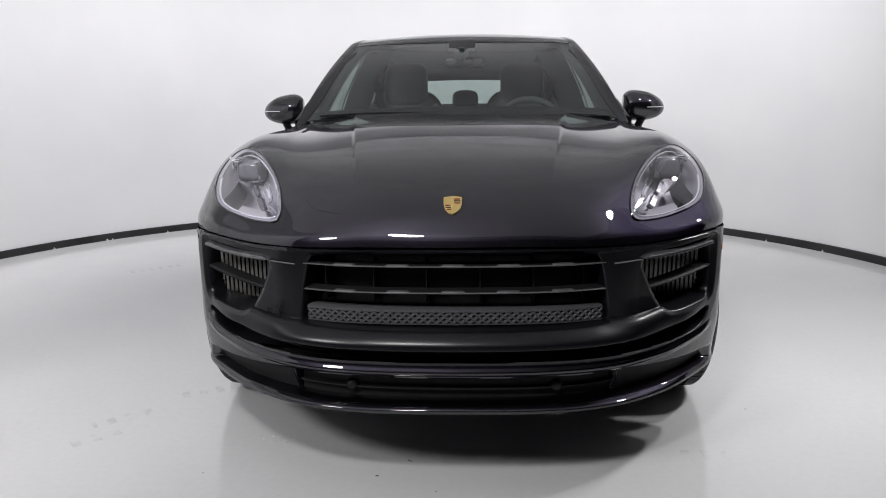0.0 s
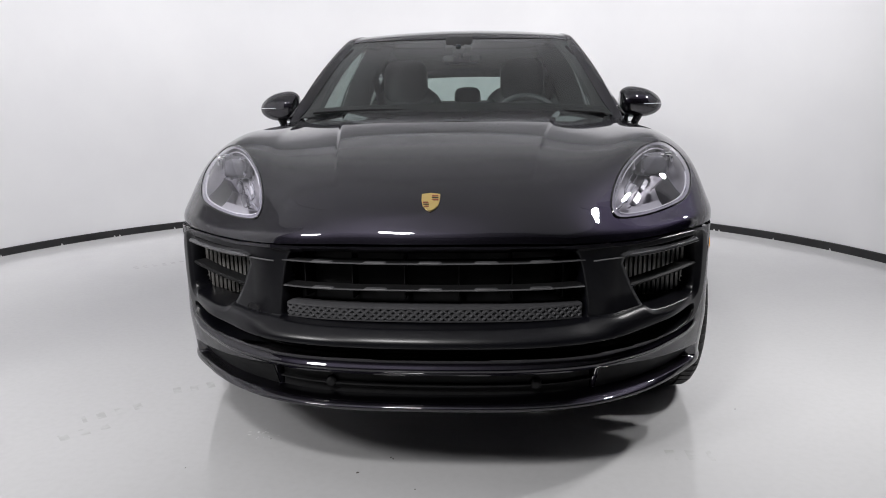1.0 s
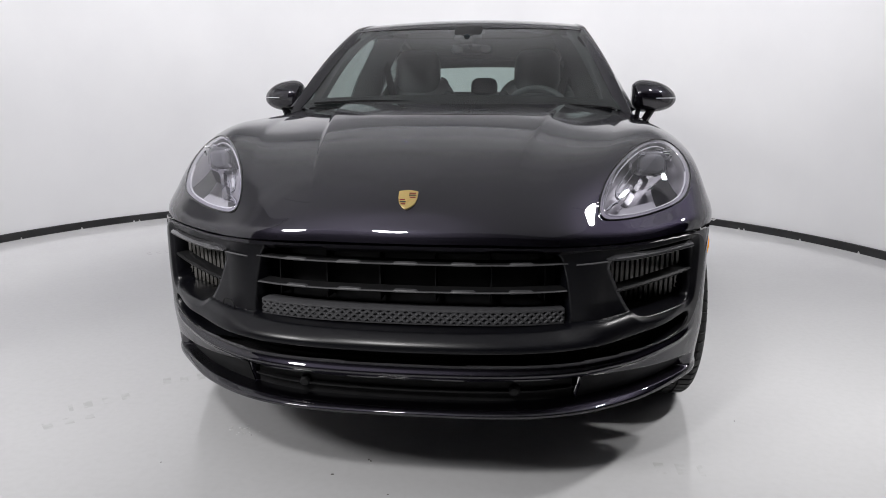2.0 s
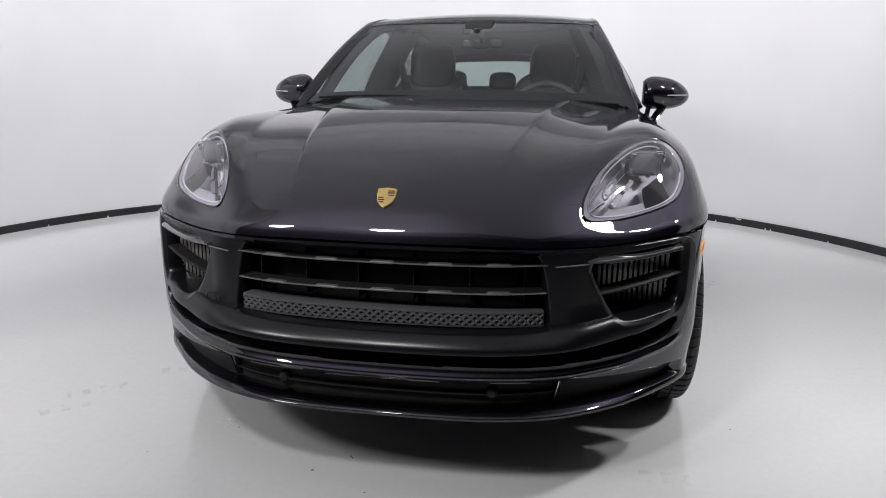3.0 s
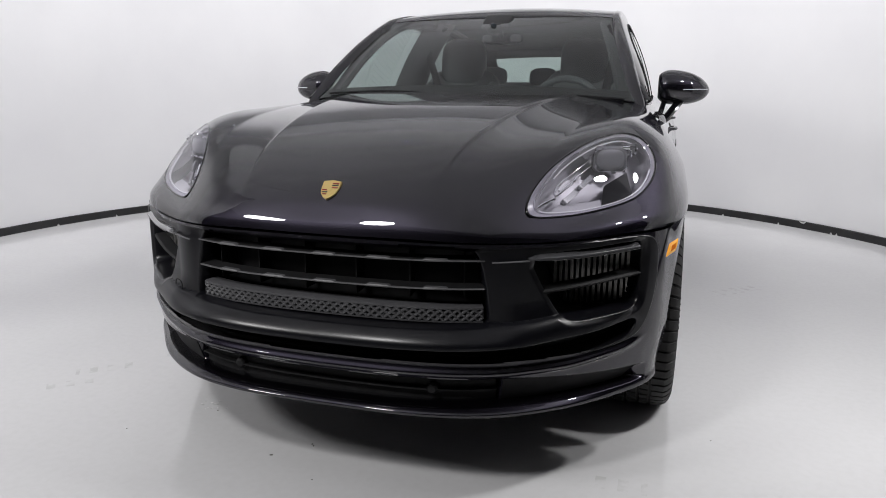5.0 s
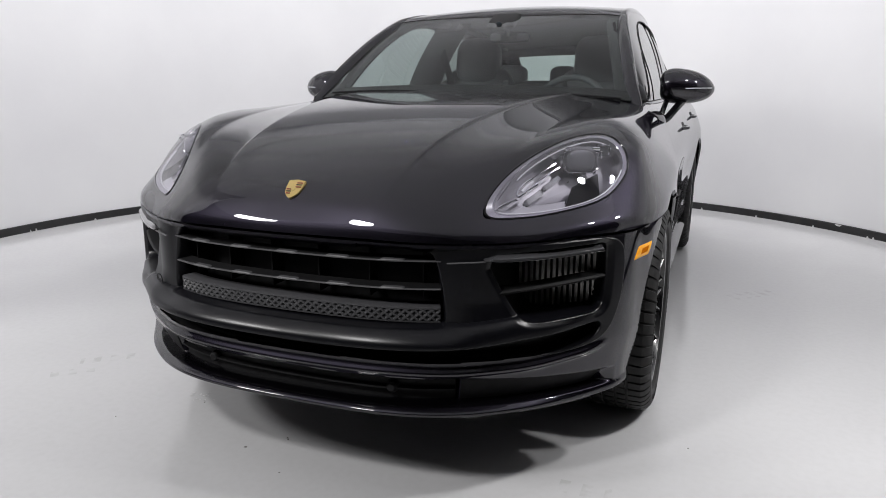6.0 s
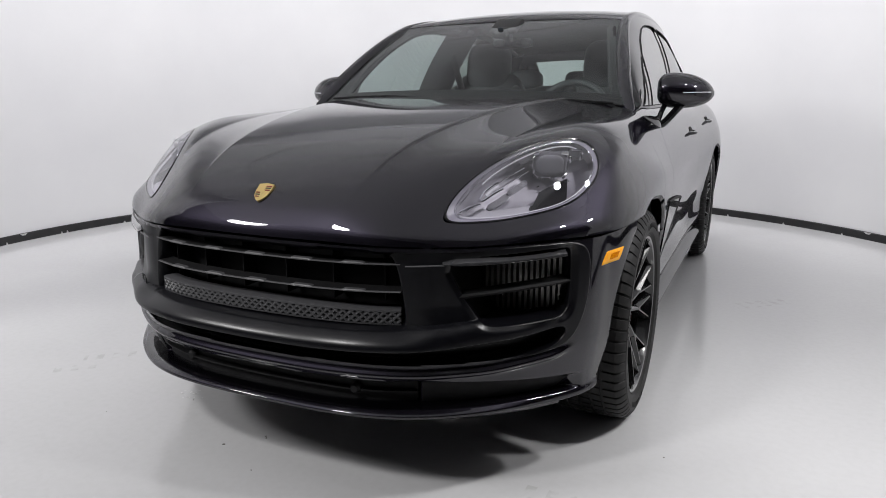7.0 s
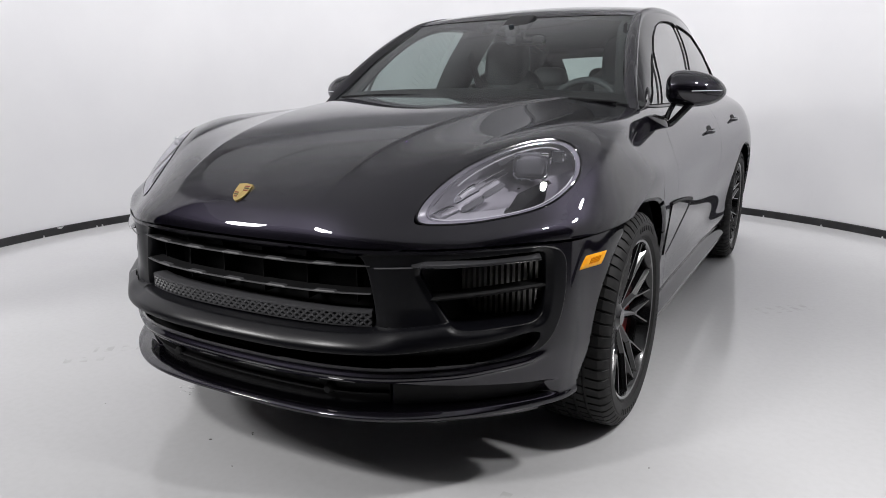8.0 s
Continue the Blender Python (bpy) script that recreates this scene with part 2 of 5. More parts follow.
def polygon_distance(px, pz, poly):
    """Signed distance to a closed polygon, negative inside."""
    poly = np.array(poly, float)
    a, b = poly, np.roll(poly, -1, axis=0)
    best = np.full(np.shape(px), 1e9)
    inside = np.zeros(np.shape(px), bool)
    for (ax, az), (bx, bz) in zip(a, b):
        ex, ez = bx - ax, bz - az
        t = np.clip(((px - ax) * ex + (pz - az) * ez) / (ex * ex + ez * ez + 1e-12), 0, 1)
        best = np.minimum(best, np.hypot(px - ax - t * ex, pz - az - t * ez))
        cross = ((az > pz) != (bz > pz)) & (px < (bx - ax) * (pz - az) / (bz - az + 1e-12) + ax)
        inside ^= cross
    return np.where(inside, -best, best)


def rounded(points, n=96):
    """A closed smooth outline through control points."""
    p = np.array(points, float)
    p = np.vstack([p[-2:], p, p[:3]])
    d = np.r_[0, np.cumsum(np.linalg.norm(np.diff(p, axis=0), axis=1) ** 0.8)]
    return curve_at(p, d, np.linspace(d[2], d[-3], n + 1)[:-1])


def grid(P, keep=None):
    nu, nv = P.shape[:2]
    faces = []
    for i in range(nu - 1):
        for j in range(nv - 1):
            if keep is None or keep[i, j]:
                faces.append((i * nv + j, (i + 1) * nv + j, (i + 1) * nv + j + 1, i * nv + j + 1))
    return P.reshape(-1, 3), faces


def packed(verts, faces):
    """Drop the points that no face uses."""
    used = sorted({i for f in faces for i in f})
    back = {o: n for n, o in enumerate(used)}
    return np.array(verts)[used], [tuple(back[i] for i in f) for f in faces]


def rim_edges(faces):
    seen = {}
    for f in faces:
        for a, b in zip(f, f[1:] + f[:1]):
            seen[(a, b)] = 1
    return [e for e in seen if (e[1], e[0]) not in seen]


def skirted(verts, faces, way):
    """Turn the open edge inwards by the vector field way(v), so that a panel shows thickness."""
    verts = [tuple(v) for v in verts]
    made, out = {}, [tuple(f) for f in faces]
    for a, b in rim_edges(out):
        for i in (a, b):
            if i not in made:
                made[i] = len(verts)
                verts.append(tuple(np.array(verts[i]) + way(np.array(verts[i]))))
        out.append((b, a, made[a], made[b]))
    return verts, out


def lathe(profile, n, centre, axis="x"):
    """Turn a profile of (along, radius) about an axis through centre."""
    P = np.empty((n + 1, len(profile), 3))
    for i in range(n + 1):
        a = 2 * math.pi * i / n
        for j, (s, r) in enumerate(profile):
            P[i, j] = (s, r * math.cos(a), r * math.sin(a)) if axis == "x" else (r * math.cos(a), r * math.sin(a), s)
    verts = P[:n].reshape(-1, 3) + np.array(centre)
    m = len(profile)
    faces = [(i * m + j, ((i + 1) % n) * m + j, ((i + 1) % n) * m + j + 1, i * m + j + 1) for i in range(n) for j in range(m - 1)]
    return verts, faces


def tube(points, radius, sides=8, close=False, flat=1.0):
    """A round bar along a path; radius may be a list."""
    p = np.array(points, float)
    n = len(p)
    rad = np.broadcast_to(radius, (n,))
    tang = np.gradient(p, axis=0) if not close else np.roll(p, -1, 0) - np.roll(p, 1, 0)
    tang /= np.linalg.norm(tang, axis=1)[:, None] + 1e-12
    up = np.array([0, 0, 1.0]) if abs(tang[0][2]) < 0.9 else np.array([0, 1.0, 0])
    verts, faces = [], []
    for i in range(n):
        side = np.cross(tang[i], up)
        side /= np.linalg.norm(side) + 1e-12
        u2 = np.cross(side, tang[i])
        for k in range(sides):
            a = 2 * math.pi * k / sides
            verts.append(p[i] + rad[i] * (math.cos(a) * side + flat * math.sin(a) * u2))
    for i in range(n if close else n - 1):
        j = (i + 1) % n
        faces += [(i * sides + k, i * sides + (k + 1) % sides, j * sides + (k + 1) % sides, j * sides + k) for k in range(sides)]
    if not close:
        faces += [tuple(reversed(range(sides))), tuple(range((n - 1) * sides, n * sides))]
    return verts, faces


def block(size, m=None, bevel=0.004, segments=2):
    bm = bmesh.new()
    bmesh.ops.create_cube(bm, size=1)
    bmesh.ops.scale(bm, vec=size, verts=bm.verts)
    if bevel:
        bmesh.ops.bevel(bm, geom=list(bm.edges), offset=bevel, segments=segments, profile=0.5, affect="EDGES")
    if m is not None:
        bmesh.ops.transform(bm, matrix=m, verts=bm.verts)
    return bm


def pillow(size, m, power=2.6, nu=28, nv=18):
    """A rounded cushion: a super-ellipsoid of the given full sizes."""
    def f(c):
        return math.copysign(abs(c) ** (2 / power), c)
    verts, faces = [], []
    for j in range(nv + 1):
        b = -math.pi / 2 + math.pi * j / nv
        for i in range(nu):
            a = 2 * math.pi * i / nu
            verts.append(m @ Vector((size[0] / 2 * f(math.cos(b)) * f(math.cos(a)), size[1] / 2 * f(math.cos(b)) * f(math.sin(a)), size[2] / 2 * f(math.sin(b)))))
    for j in range(nv):
        for i in range(nu):
            k = (i + 1) % nu
            faces.append((j * nu + i, j * nu + k, (j + 1) * nu + k, (j + 1) * nu + i))
    return [v[:] for v in verts], faces


def slab(outline, thickness, m):
    """A flat plate from an outline in its own x, z; it is thickness deep along y."""
    n = len(outline)
    verts = [(m @ Vector((x, y, z)))[:] for y in (0, thickness) for x, z in outline]
    faces = [tuple(range(n)), tuple(reversed(range(n, 2 * n)))]
    faces += [(i, n + i, n + (i + 1) % n, (i + 1) % n) for i in range(n)]
    return verts, faces


# ---- the room ----
OPEN_FROM, OPEN_TO = -128, -20  # degrees round the room that stay open, where the camera stands


def arc_wall(name, r0, r1, z0, z1, mat, a0, a1, n=180, rounding=0.0):
    """A curved wall between two radii and heights."""
    P = []
    section = [(r0, z0), (r0, z1 - rounding), (r0 + rounding, z1), (r1, z1), (r1, z0), (r0, z0)]
    for i in range(n + 1):
        a = radians(a0 + (a1 - a0) * i / n)
        P.append([(ROOM_X + r * math.cos(a), ROOM_Y + r * math.sin(a), z) for r, z in section])
    verts, faces = grid(np.array(P))
    k = len(section)
    faces += [tuple(range(k - 1)), tuple(n * k + j for j in reversed(range(k - 1)))]
    return piece(name, verts, faces, mat, sharp=30)


wall = arc_wall("wall_round", ROOM_R, ROOM_R + 0.12, 0.0, ROOM_H, WALL, OPEN_TO, 360 + OPEN_FROM)
tagged(wall, "smooth curved white painted studio wall", "wall", kind="structure")
skirting = arc_wall("baseboard", ROOM_R - 0.014, ROOM_R - 0.002, 0.0, 0.062, BASEBOARD, OPEN_TO, 360 + OPEN_FROM, 180, 0.004)
tagged(skirting, "black rubber baseboard with small scuffs along the curved wall", "baseboard", kind="structure")

# pale chips at the joints of the baseboard
for k in range(-2, 24):
    for shift in ((0.0,) if k % 4 else (0.0, 0.8)):
        a = radians(41.0 + 8.55 * k + shift)
        if not -18 < math.degrees(a) < 228:
            continue
        m = pose(ROOM_X + (ROOM_R - 0.014) * math.cos(a), ROOM_Y + (ROOM_R - 0.014) * math.sin(a), 0.0, 0, 0, math.degrees(a) - 90)
        w = 0.007 + 0.004 * random.random()
        v, f = slab([(-w, 0.0005), (-w * 0.5, 0.012 + 0.008 * random.random()), (w * 0.2, 0.016), (w, 0.0005)], -0.0018, m)
        piece("paint_chip", v, f, CHIP, skirting)
for a in (46.0, 183.9, 120.0):
    m = pose(ROOM_X + (ROOM_R - 0.014) * math.cos(radians(a)), ROOM_Y + (ROOM_R - 0.014) * math.sin(radians(a)), 0.0, 0, 0, a - 90)
    v, f = slab([(-0.035, 0.0595), (-0.015, 0.046), (0.01, 0.044), (0.03, 0.0595)], -0.0018, m)
    piece("paint_chip", v, f, CHIP, skirting)

fl = part("floor", block((13, 13, 0.2), pose(ROOM_X, ROOM_Y - 1.2, -0.1), 0), FLOOR)
tagged(fl, "light grey glossy epoxy floor with faint tyre marks", "floor", kind="structure")
ce = part("ceiling", block((13, 13, 0.2), pose(ROOM_X, ROOM_Y - 1.2, ROOM_H + 0.1), 0), CEILING)
tagged(ce, "plain white painted studio ceiling", "ceiling", kind="structure")
# unseen black walls added all round, so the paint mirrors darkness past the opening
for name, size, at in (("wall_south", (13, 0.2, ROOM_H), (ROOM_X, -5.9, ROOM_H / 2)), ("wall_north", (13, 0.2, ROOM_H), (ROOM_X, 7.3, ROOM_H / 2)), ("wall_west", (0.2, 13, ROOM_H), (-7.1, 0.7, ROOM_H / 2)), ("wall_east", (0.2, 13, ROOM_H), (6.1, 0.7, ROOM_H / 2))):
    tagged(part(name, block(size, pose(*at), 0), DARK_SURROUND), "unseen black outer wall added to keep the surroundings dark", "wall", kind="structure")


def ceiling_light(place, aim, r):
    """A round lamp head on a drop rod, tilted towards the car."""
    t = thing("ceiling_light", (place[0], place[1], ROOM_H), "round white lamp head on a rod, switched on", "lamp")
    tagged(t, group="ceiling lamps")
    m = look(place, aim)
    v, f = lathe([(-0.012, r + 0.010), (-0.012, r + 0.022), (0.03, r + 0.026), (0.09, r * 0.86), (0.15, r * 0.45), (0.16, 0.012), (0.14, 0.012), (0.02, r * 0.8), (0.006, r + 0.010), (-0.012, r + 0.010)], 40, (0, 0, 0), "z")
    piece("housing", [(m @ Vector(q))[:] for q in v], f, LAMP_CASE, t)
    back = m @ Vector((0, 0, 0.155))
    piece("rod", *tube([(back.x, back.y, back.z), (back.x, back.y, ROOM_H - 0.056)], 0.011, 8), LAMP_CASE, t)
    return t


for place, aim, watts, width in LAMPS:
    ceiling_light(place, aim, width / 2)


# unseen glowing sheet, added for soft fill and the bonnet's ceiling reflection
cloth = part("added_glow_sheet", block((7.0, 8.4, 0.012), pose(-0.4, 1.45, ROOM_H - 0.05), 0.003), PANEL_GLOW)
tagged(cloth, "large seamless glowing cloth, unseen, added under the ceiling for fill and reflections", "light ceiling", kind="structure")
# thin boxes for the added washers, all out of view
for a in FILL_WASHERS:
    t = thing("fill_wall_washer", (0, 0, 0), "unseen box lamp added to brighten the curved wall, switched on", "lamp")
    tagged(t, group="wall washers")
    m = washer_pose(a)
    t.matrix_basis = Matrix.Translation((m.translation.x, m.translation.y, ROOM_H))
    part("housing", block((1.02, 0.10, 0.016), m @ pose(0, 0, 0.012), 0.004), BLEND_CASE, t)
    part("stem", block((0.012, 0.012, 0.07), Matrix.Translation((m.translation.x, m.translation.y, ROOM_H - 0.085)), 0.002), BLEND_CASE, t)

# ---- specks on the floor ----
random.seed(11)
verts, faces = [], []
for x, y, size, count in ((-0.245, 0.10, 0.0040, 3), (-0.150, 0.198, 0.0045, 2), (-0.050, 0.004, 0.003, 1), (-0.594, 0.315, 0.003, 1), (-0.80, 0.106, 0.002, 1), (1.092, 0.628, 0.003, 1)):
    for _ in range(count):
        m = pose(x + random.uniform(-0.006, 0.006), y + random.uniform(-0.006, 0.006), 0.0002, -90, 0, random.uniform(0, 360))
        v, f = slab([(-size, -size * 0.4), (-size * 0.3, size * 0.5), (size, size * 0.3), (size * 0.4, -size * 0.5)], -0.0015, m)
        faces += [tuple(len(verts) + i for i in q) for q in f]
        verts += [tuple(q) for q in v]
tagged(piece("floor_debris", verts, faces, SPECK), "tiny dark specks of dirt on the grey floor", "debris", kind="stuff")
verts, faces = [], []
for _ in range(14):
    size = random.uniform(0.003, 0.009)
    m = pose(-0.645 + random.gauss(0, 0.022), 0.345 + random.gauss(0, 0.03), 0.0002, -90, 0, random.uniform(0, 360))
    v, f = slab([(-size, -size * 0.5), (-size * 0.4, size * 0.6), (size, size * 0.3), (size * 0.5, -size * 0.6)], -0.0012, m)
    faces += [tuple(len(verts) + i for i in q) for q in f]
    verts += [tuple(q) for q in v]
tagged(piece("paint_flakes", verts, faces, CHIP), "loose pale flakes of paint on the grey floor", "debris", kind="stuff")

# ---- the car ----
car = thing("car", (0, 2.35, 0), "glossy black compact luxury SUV parked on a grey studio floor", "car")
ARCH_F, ARCH_R, ARCH_Z, ARCH_RAD = 0.93, 3.73, 0.372, 0.418

# character lines of the painted shell, from the middle of the nose round the flank to the middle of the tail
LINES = [
    [(0, 0.00, 0.25), (0.22, 0.012, 0.25), (0.43, 0.055, 0.25), (0.60, 0.155, 0.25), (0.80, 0.31, 0.27), (0.90, 0.48, 0.3), (0.90, 0.93, 0.25), (0.83, 1.4, 0.235), (0.83, 2.3, 0.235), (0.83, 3.2, 0.235), (0.90, 3.73, 0.25), (0.82, 4.30, 0.27), (0.60, 4.55, 0.28), (0, 4.62, 0.28)],
    [(0, 0.00, 0.31), (0.22, 0.012, 0.31), (0.43, 0.055, 0.31), (0.60, 0.155, 0.31), (0.80, 0.31, 0.33), (0.915, 0.48, 0.35), (0.945, 0.93, 0.32), (0.90, 1.4, 0.29), (0.885, 2.3, 0.29), (0.89, 3.2, 0.29), (0.935, 3.73, 0.32), (0.87, 4.30, 0.33), (0.62, 4.60, 0.34), (0, 4.68, 0.34)],
    [(0, 0.00, 0.45), (0.22, 0.012, 0.45), (0.43, 0.055, 0.45), (0.60, 0.155, 0.45), (0.80, 0.31, 0.45), (0.92, 0.48, 0.45), (0.962, 0.93, 0.45), (0.922, 1.4, 0.42), (0.898, 2.3, 0.42), (0.905, 3.2, 0.43), (0.955, 3.73, 0.45), (0.90, 4.30, 0.47), (0.64, 4.64, 0.47), (0, 4.72, 0.47)],
    [(0, 0.00, 0.61), (0.22, 0.012, 0.61), (0.43, 0.055, 0.61), (0.60, 0.155, 0.61), (0.80, 0.31, 0.62), (0.92, 0.49, 0.62), (0.964, 0.93, 0.63), (0.944, 1.4, 0.60), (0.916, 2.3, 0.58), (0.927, 3.2, 0.60), (0.96, 3.73, 0.63), (0.91, 4.30, 0.62), (0.64, 4.66, 0.62), (0, 4.74, 0.62)],
    [(0, 0.00, 0.748), (0.22, 0.012, 0.747), (0.43, 0.055, 0.742), (0.60, 0.155, 0.737), (0.80, 0.31, 0.743), (0.915, 0.50, 0.745), (0.963, 0.93, 0.76), (0.954, 1.4, 0.73), (0.925, 2.3, 0.71), (0.94, 3.2, 0.73), (0.962, 3.73, 0.77), (0.91, 4.30, 0.75), (0.64, 4.64, 0.74), (0, 4.72, 0.74)],
    [(0, 0.028, 0.803), (0.22, 0.040, 0.802), (0.43, 0.090, 0.798), (0.605, 0.205, 0.786), (0.812, 0.388, 0.806), (0.899, 0.54, 0.81), (0.953, 0.93, 0.835), (0.952, 1.4, 0.81), (0.93, 2.3, 0.79), (0.94, 3.2, 0.81), (0.956, 3.73, 0.84), (0.90, 4.30, 0.83), (0.64, 4.62, 0.83), (0, 4.70, 0.83)],
    [(0, 0.105, 0.874), (0.22, 0.125, 0.878), (0.42, 0.185, 0.888), (0.60, 0.320, 0.895), (0.842, 0.525, 0.895), (0.893, 0.62, 0.90), (0.925, 0.93, 0.905), (0.925, 1.4, 0.89), (0.92, 2.3, 0.88), (0.928, 3.2, 0.89), (0.935, 3.73, 0.91), (0.88, 4.30, 0.92), (0.64, 4.60, 0.92), (0, 4.68, 0.92)],
    [(0, 0.400, 0.985), (0.22, 0.405, 0.984), (0.43, 0.430, 0.984), (0.635, 0.475, 0.981), (0.768, 0.665, 1.008), (0.842, 0.76, 0.990), (0.883, 0.98, 0.975), (0.890, 1.42, 0.962), (0.895, 2.3, 0.955), (0.90, 3.2, 0.965), (0.90, 3.73, 0.985), (0.85, 4.28, 1.0), (0.63, 4.57, 1.0), (0, 4.65, 1.0)],
    [(0, 0.900, 1.073), (0.22, 0.900, 1.072), (0.43, 0.910, 1.066), (0.61, 0.93, 1.052), (0.742, 0.99, 1.042), (0.797, 1.06, 1.036), (0.835, 1.19, 1.028), (0.850, 1.52, 1.022), (0.86, 2.3, 1.02), (0.86, 3.2, 1.03), (0.85, 3.73, 1.05), (0.79, 4.22, 1.07), (0.62, 4.48, 1.08), (0, 4.56, 1.08)],
    [(0, 1.400, 1.104), (0.22, 1.410, 1.103), (0.43, 1.440, 1.101), (0.60, 1.460, 1.096), (0.72, 1.495, 1.084), (0.765, 1.53, 1.078), (0.788, 1.58, 1.074), (0.800, 1.76, 1.068), (0.80, 2.3, 1.068), (0.79, 3.2, 1.085), (0.755, 3.73, 1.11), (0.70, 4.10, 1.13), (0.60, 4.30, 1.14), (0, 4.38, 1.15)],
]
NODES = np.array(LINES)
LIP = (NODES[4] + NODES[5]) / 2
LIP[:7, :2] += np.array([(0, -0.005), (0.001, -0.006), (0.002, -0.007), (0.004, -0.006), (0.011, -0.010), (0.010, -0.006), (0.003, 0)])
NODES = np.insert(NODES, 5, LIP, axis=0)


def crease_lift(x, y):
    """The bonnet's raised middle between two creases, and the raised wing tops outside a second pair."""
    d = x - (0.265 + 0.16 * y)
    dome = 0.014 * smooth(-0.1, 0.35, y) * np.exp(-0.003 * np.logaddexp(0, d / 0.003) / 0.07)
    width = 0.008 + 0.010 * smooth(0.2, 0.9, y)
    dome += 0.30 * width * smooth(0.02, 0.4, y) * (1 - smooth(0.0, 1.0, d / width))
    d = x - (0.415 + 0.43 * y - 0.21 * y * y)
    wing = 0.011 * smooth(0.10, 0.55, y) * (1 - smooth(1.0, 1.4, y)) * (1 - np.exp(-0.004 * np.logaddexp(0, d / 0.004) / 0.05)) * (1 - smooth(0.74, 0.90, x))
    return dome + wing


MIRROR = np.array((-1, 1, 1))
WRAP = np.concatenate([NODES[:, 3:0:-1] * MIRROR, NODES, NODES[:, -2:-4:-1] * MIRROR], axis=1)
U_STEP = np.linalg.norm(np.diff(WRAP, axis=1), axis=2).mean(axis=0) ** 0.8
U_KNOT = np.r_[0, np.cumsum(U_STEP)]
V_STEP = np.linalg.norm(np.diff(NODES[:, :8], axis=0), axis=2).mean(axis=1) ** 0.8
V_KNOT = np.r_[0, np.cumsum(V_STEP)]


def shell(us, vs):
    """Points of the painted shell; u counts the columns of LINES, v its lines."""
    tu = np.interp(np.asarray(us) + 3, np.arange(len(U_KNOT)), U_KNOT)
    tv = np.interp(vs, np.arange(len(V_KNOT)), V_KNOT)
    rows = np.stack([curve_at(line, U_KNOT, tu) for line in WRAP])
    flat = rows.reshape(len(rows), -1)
    out = curve_at(flat, V_KNOT, tv).reshape(len(vs), len(us), 3).transpose(1, 0, 2).copy()
    return out


def cut(P, distance, snap=0.5):
    """Pull points that lie near a cut line on to it; returns which faces stay outside the cut."""
    d = distance(P)
    e = 1e-4
    dy = (distance(P + (0, e, 0)) - d) / e
    dz = (distance(P + (0, 0, e)) - d) / e
    dx = (distance(P + (e, 0, 0)) - d) / e
    g = np.stack([dx, dy, dz], -1)
    g /= np.linalg.norm(g, axis=-1)[..., None] + 1e-9
    step = np.linalg.norm(P[1:, :-1] - P[:-1, :-1], axis=-1).mean() * 0.9
    near = np.abs(d) < step * snap * 1.3
    P[near] -= (g * d[..., None])[near]
    c = (d[1:, 1:] + d[:-1, 1:] + d[1:, :-1] + d[:-1, :-1]) / 4
    d2 = distance(P)
    c2 = (d2[1:, 1:] + d2[:-1, 1:] + d2[1:, :-1] + d2[:-1, :-1]) / 4
    return c2 > 0


def arch(P, y0):
    wider = 0.045 * smooth(0.42, 0.27, P[..., 2]) * (P[..., 1] < ARCH_F)
    if y0 == ARCH_F:
        wider = wider + 0.050 * smooth(0.05, 0.34, P[..., 1] - y0)
    return np.hypot(P[..., 1] - y0, P[..., 2] - ARCH_Z) - ARCH_RAD - wider


HEADLAMP = rounded([(0.528, 0.173, 0.824), (0.535, 0.222, 0.862), (0.572, 0.318, 0.920), (0.618, 0.402, 0.958), (0.672, 0.492, 0.987), (0.743, 0.586, 1.002), (0.782, 0.618, 0.999), (0.814, 0.623, 0.983), (0.839, 0.604, 0.951), (0.852, 0.560, 0.908), (0.838, 0.490, 0.864), (0.800, 0.408, 0.824), (0.722, 0.315, 0.802), (0.637, 0.238, 0.793), (0.570, 0.182, 0.796), (0.533, 0.160, 0.803)])


LAMP_MID = HEADLAMP.mean(axis=0)
LAMP_AXES = np.linalg.svd(HEADLAMP - LAMP_MID)[2]
LAMP_FLAT = (HEADLAMP - LAMP_MID) @ LAMP_AXES[:2].T


def lamp_cut(P):
    q = P - LAMP_MID
    d = polygon_distance(q @ LAMP_AXES[0], q @ LAMP_AXES[1], LAMP_FLAT)
    return np.where((np.abs(q @ LAMP_AXES[2]) < 0.15) & (P[..., 1] < 0.9), d, 0.5)


def flanged(q, way):
    """The turn of an edge: at the wheel arches a flange towards the hub, elsewhere the given way."""
    for y0 in (ARCH_F, ARCH_R):
        dy, dz = q[1] - y0, q[2] - ARCH_Z
        if abs(float(arch(np.array(q, float), y0))) < 0.004:
            return np.array((-0.010 * np.sign(q[0]), -dy / ARCH_RAD * 0.012, -dz / ARCH_RAD * 0.012))
    return np.array(way)


# bonnet: one clamshell with both wing tops, faired so that it sweeps evenly through the rims of the headlamps
B_U, B_V = 36, 32


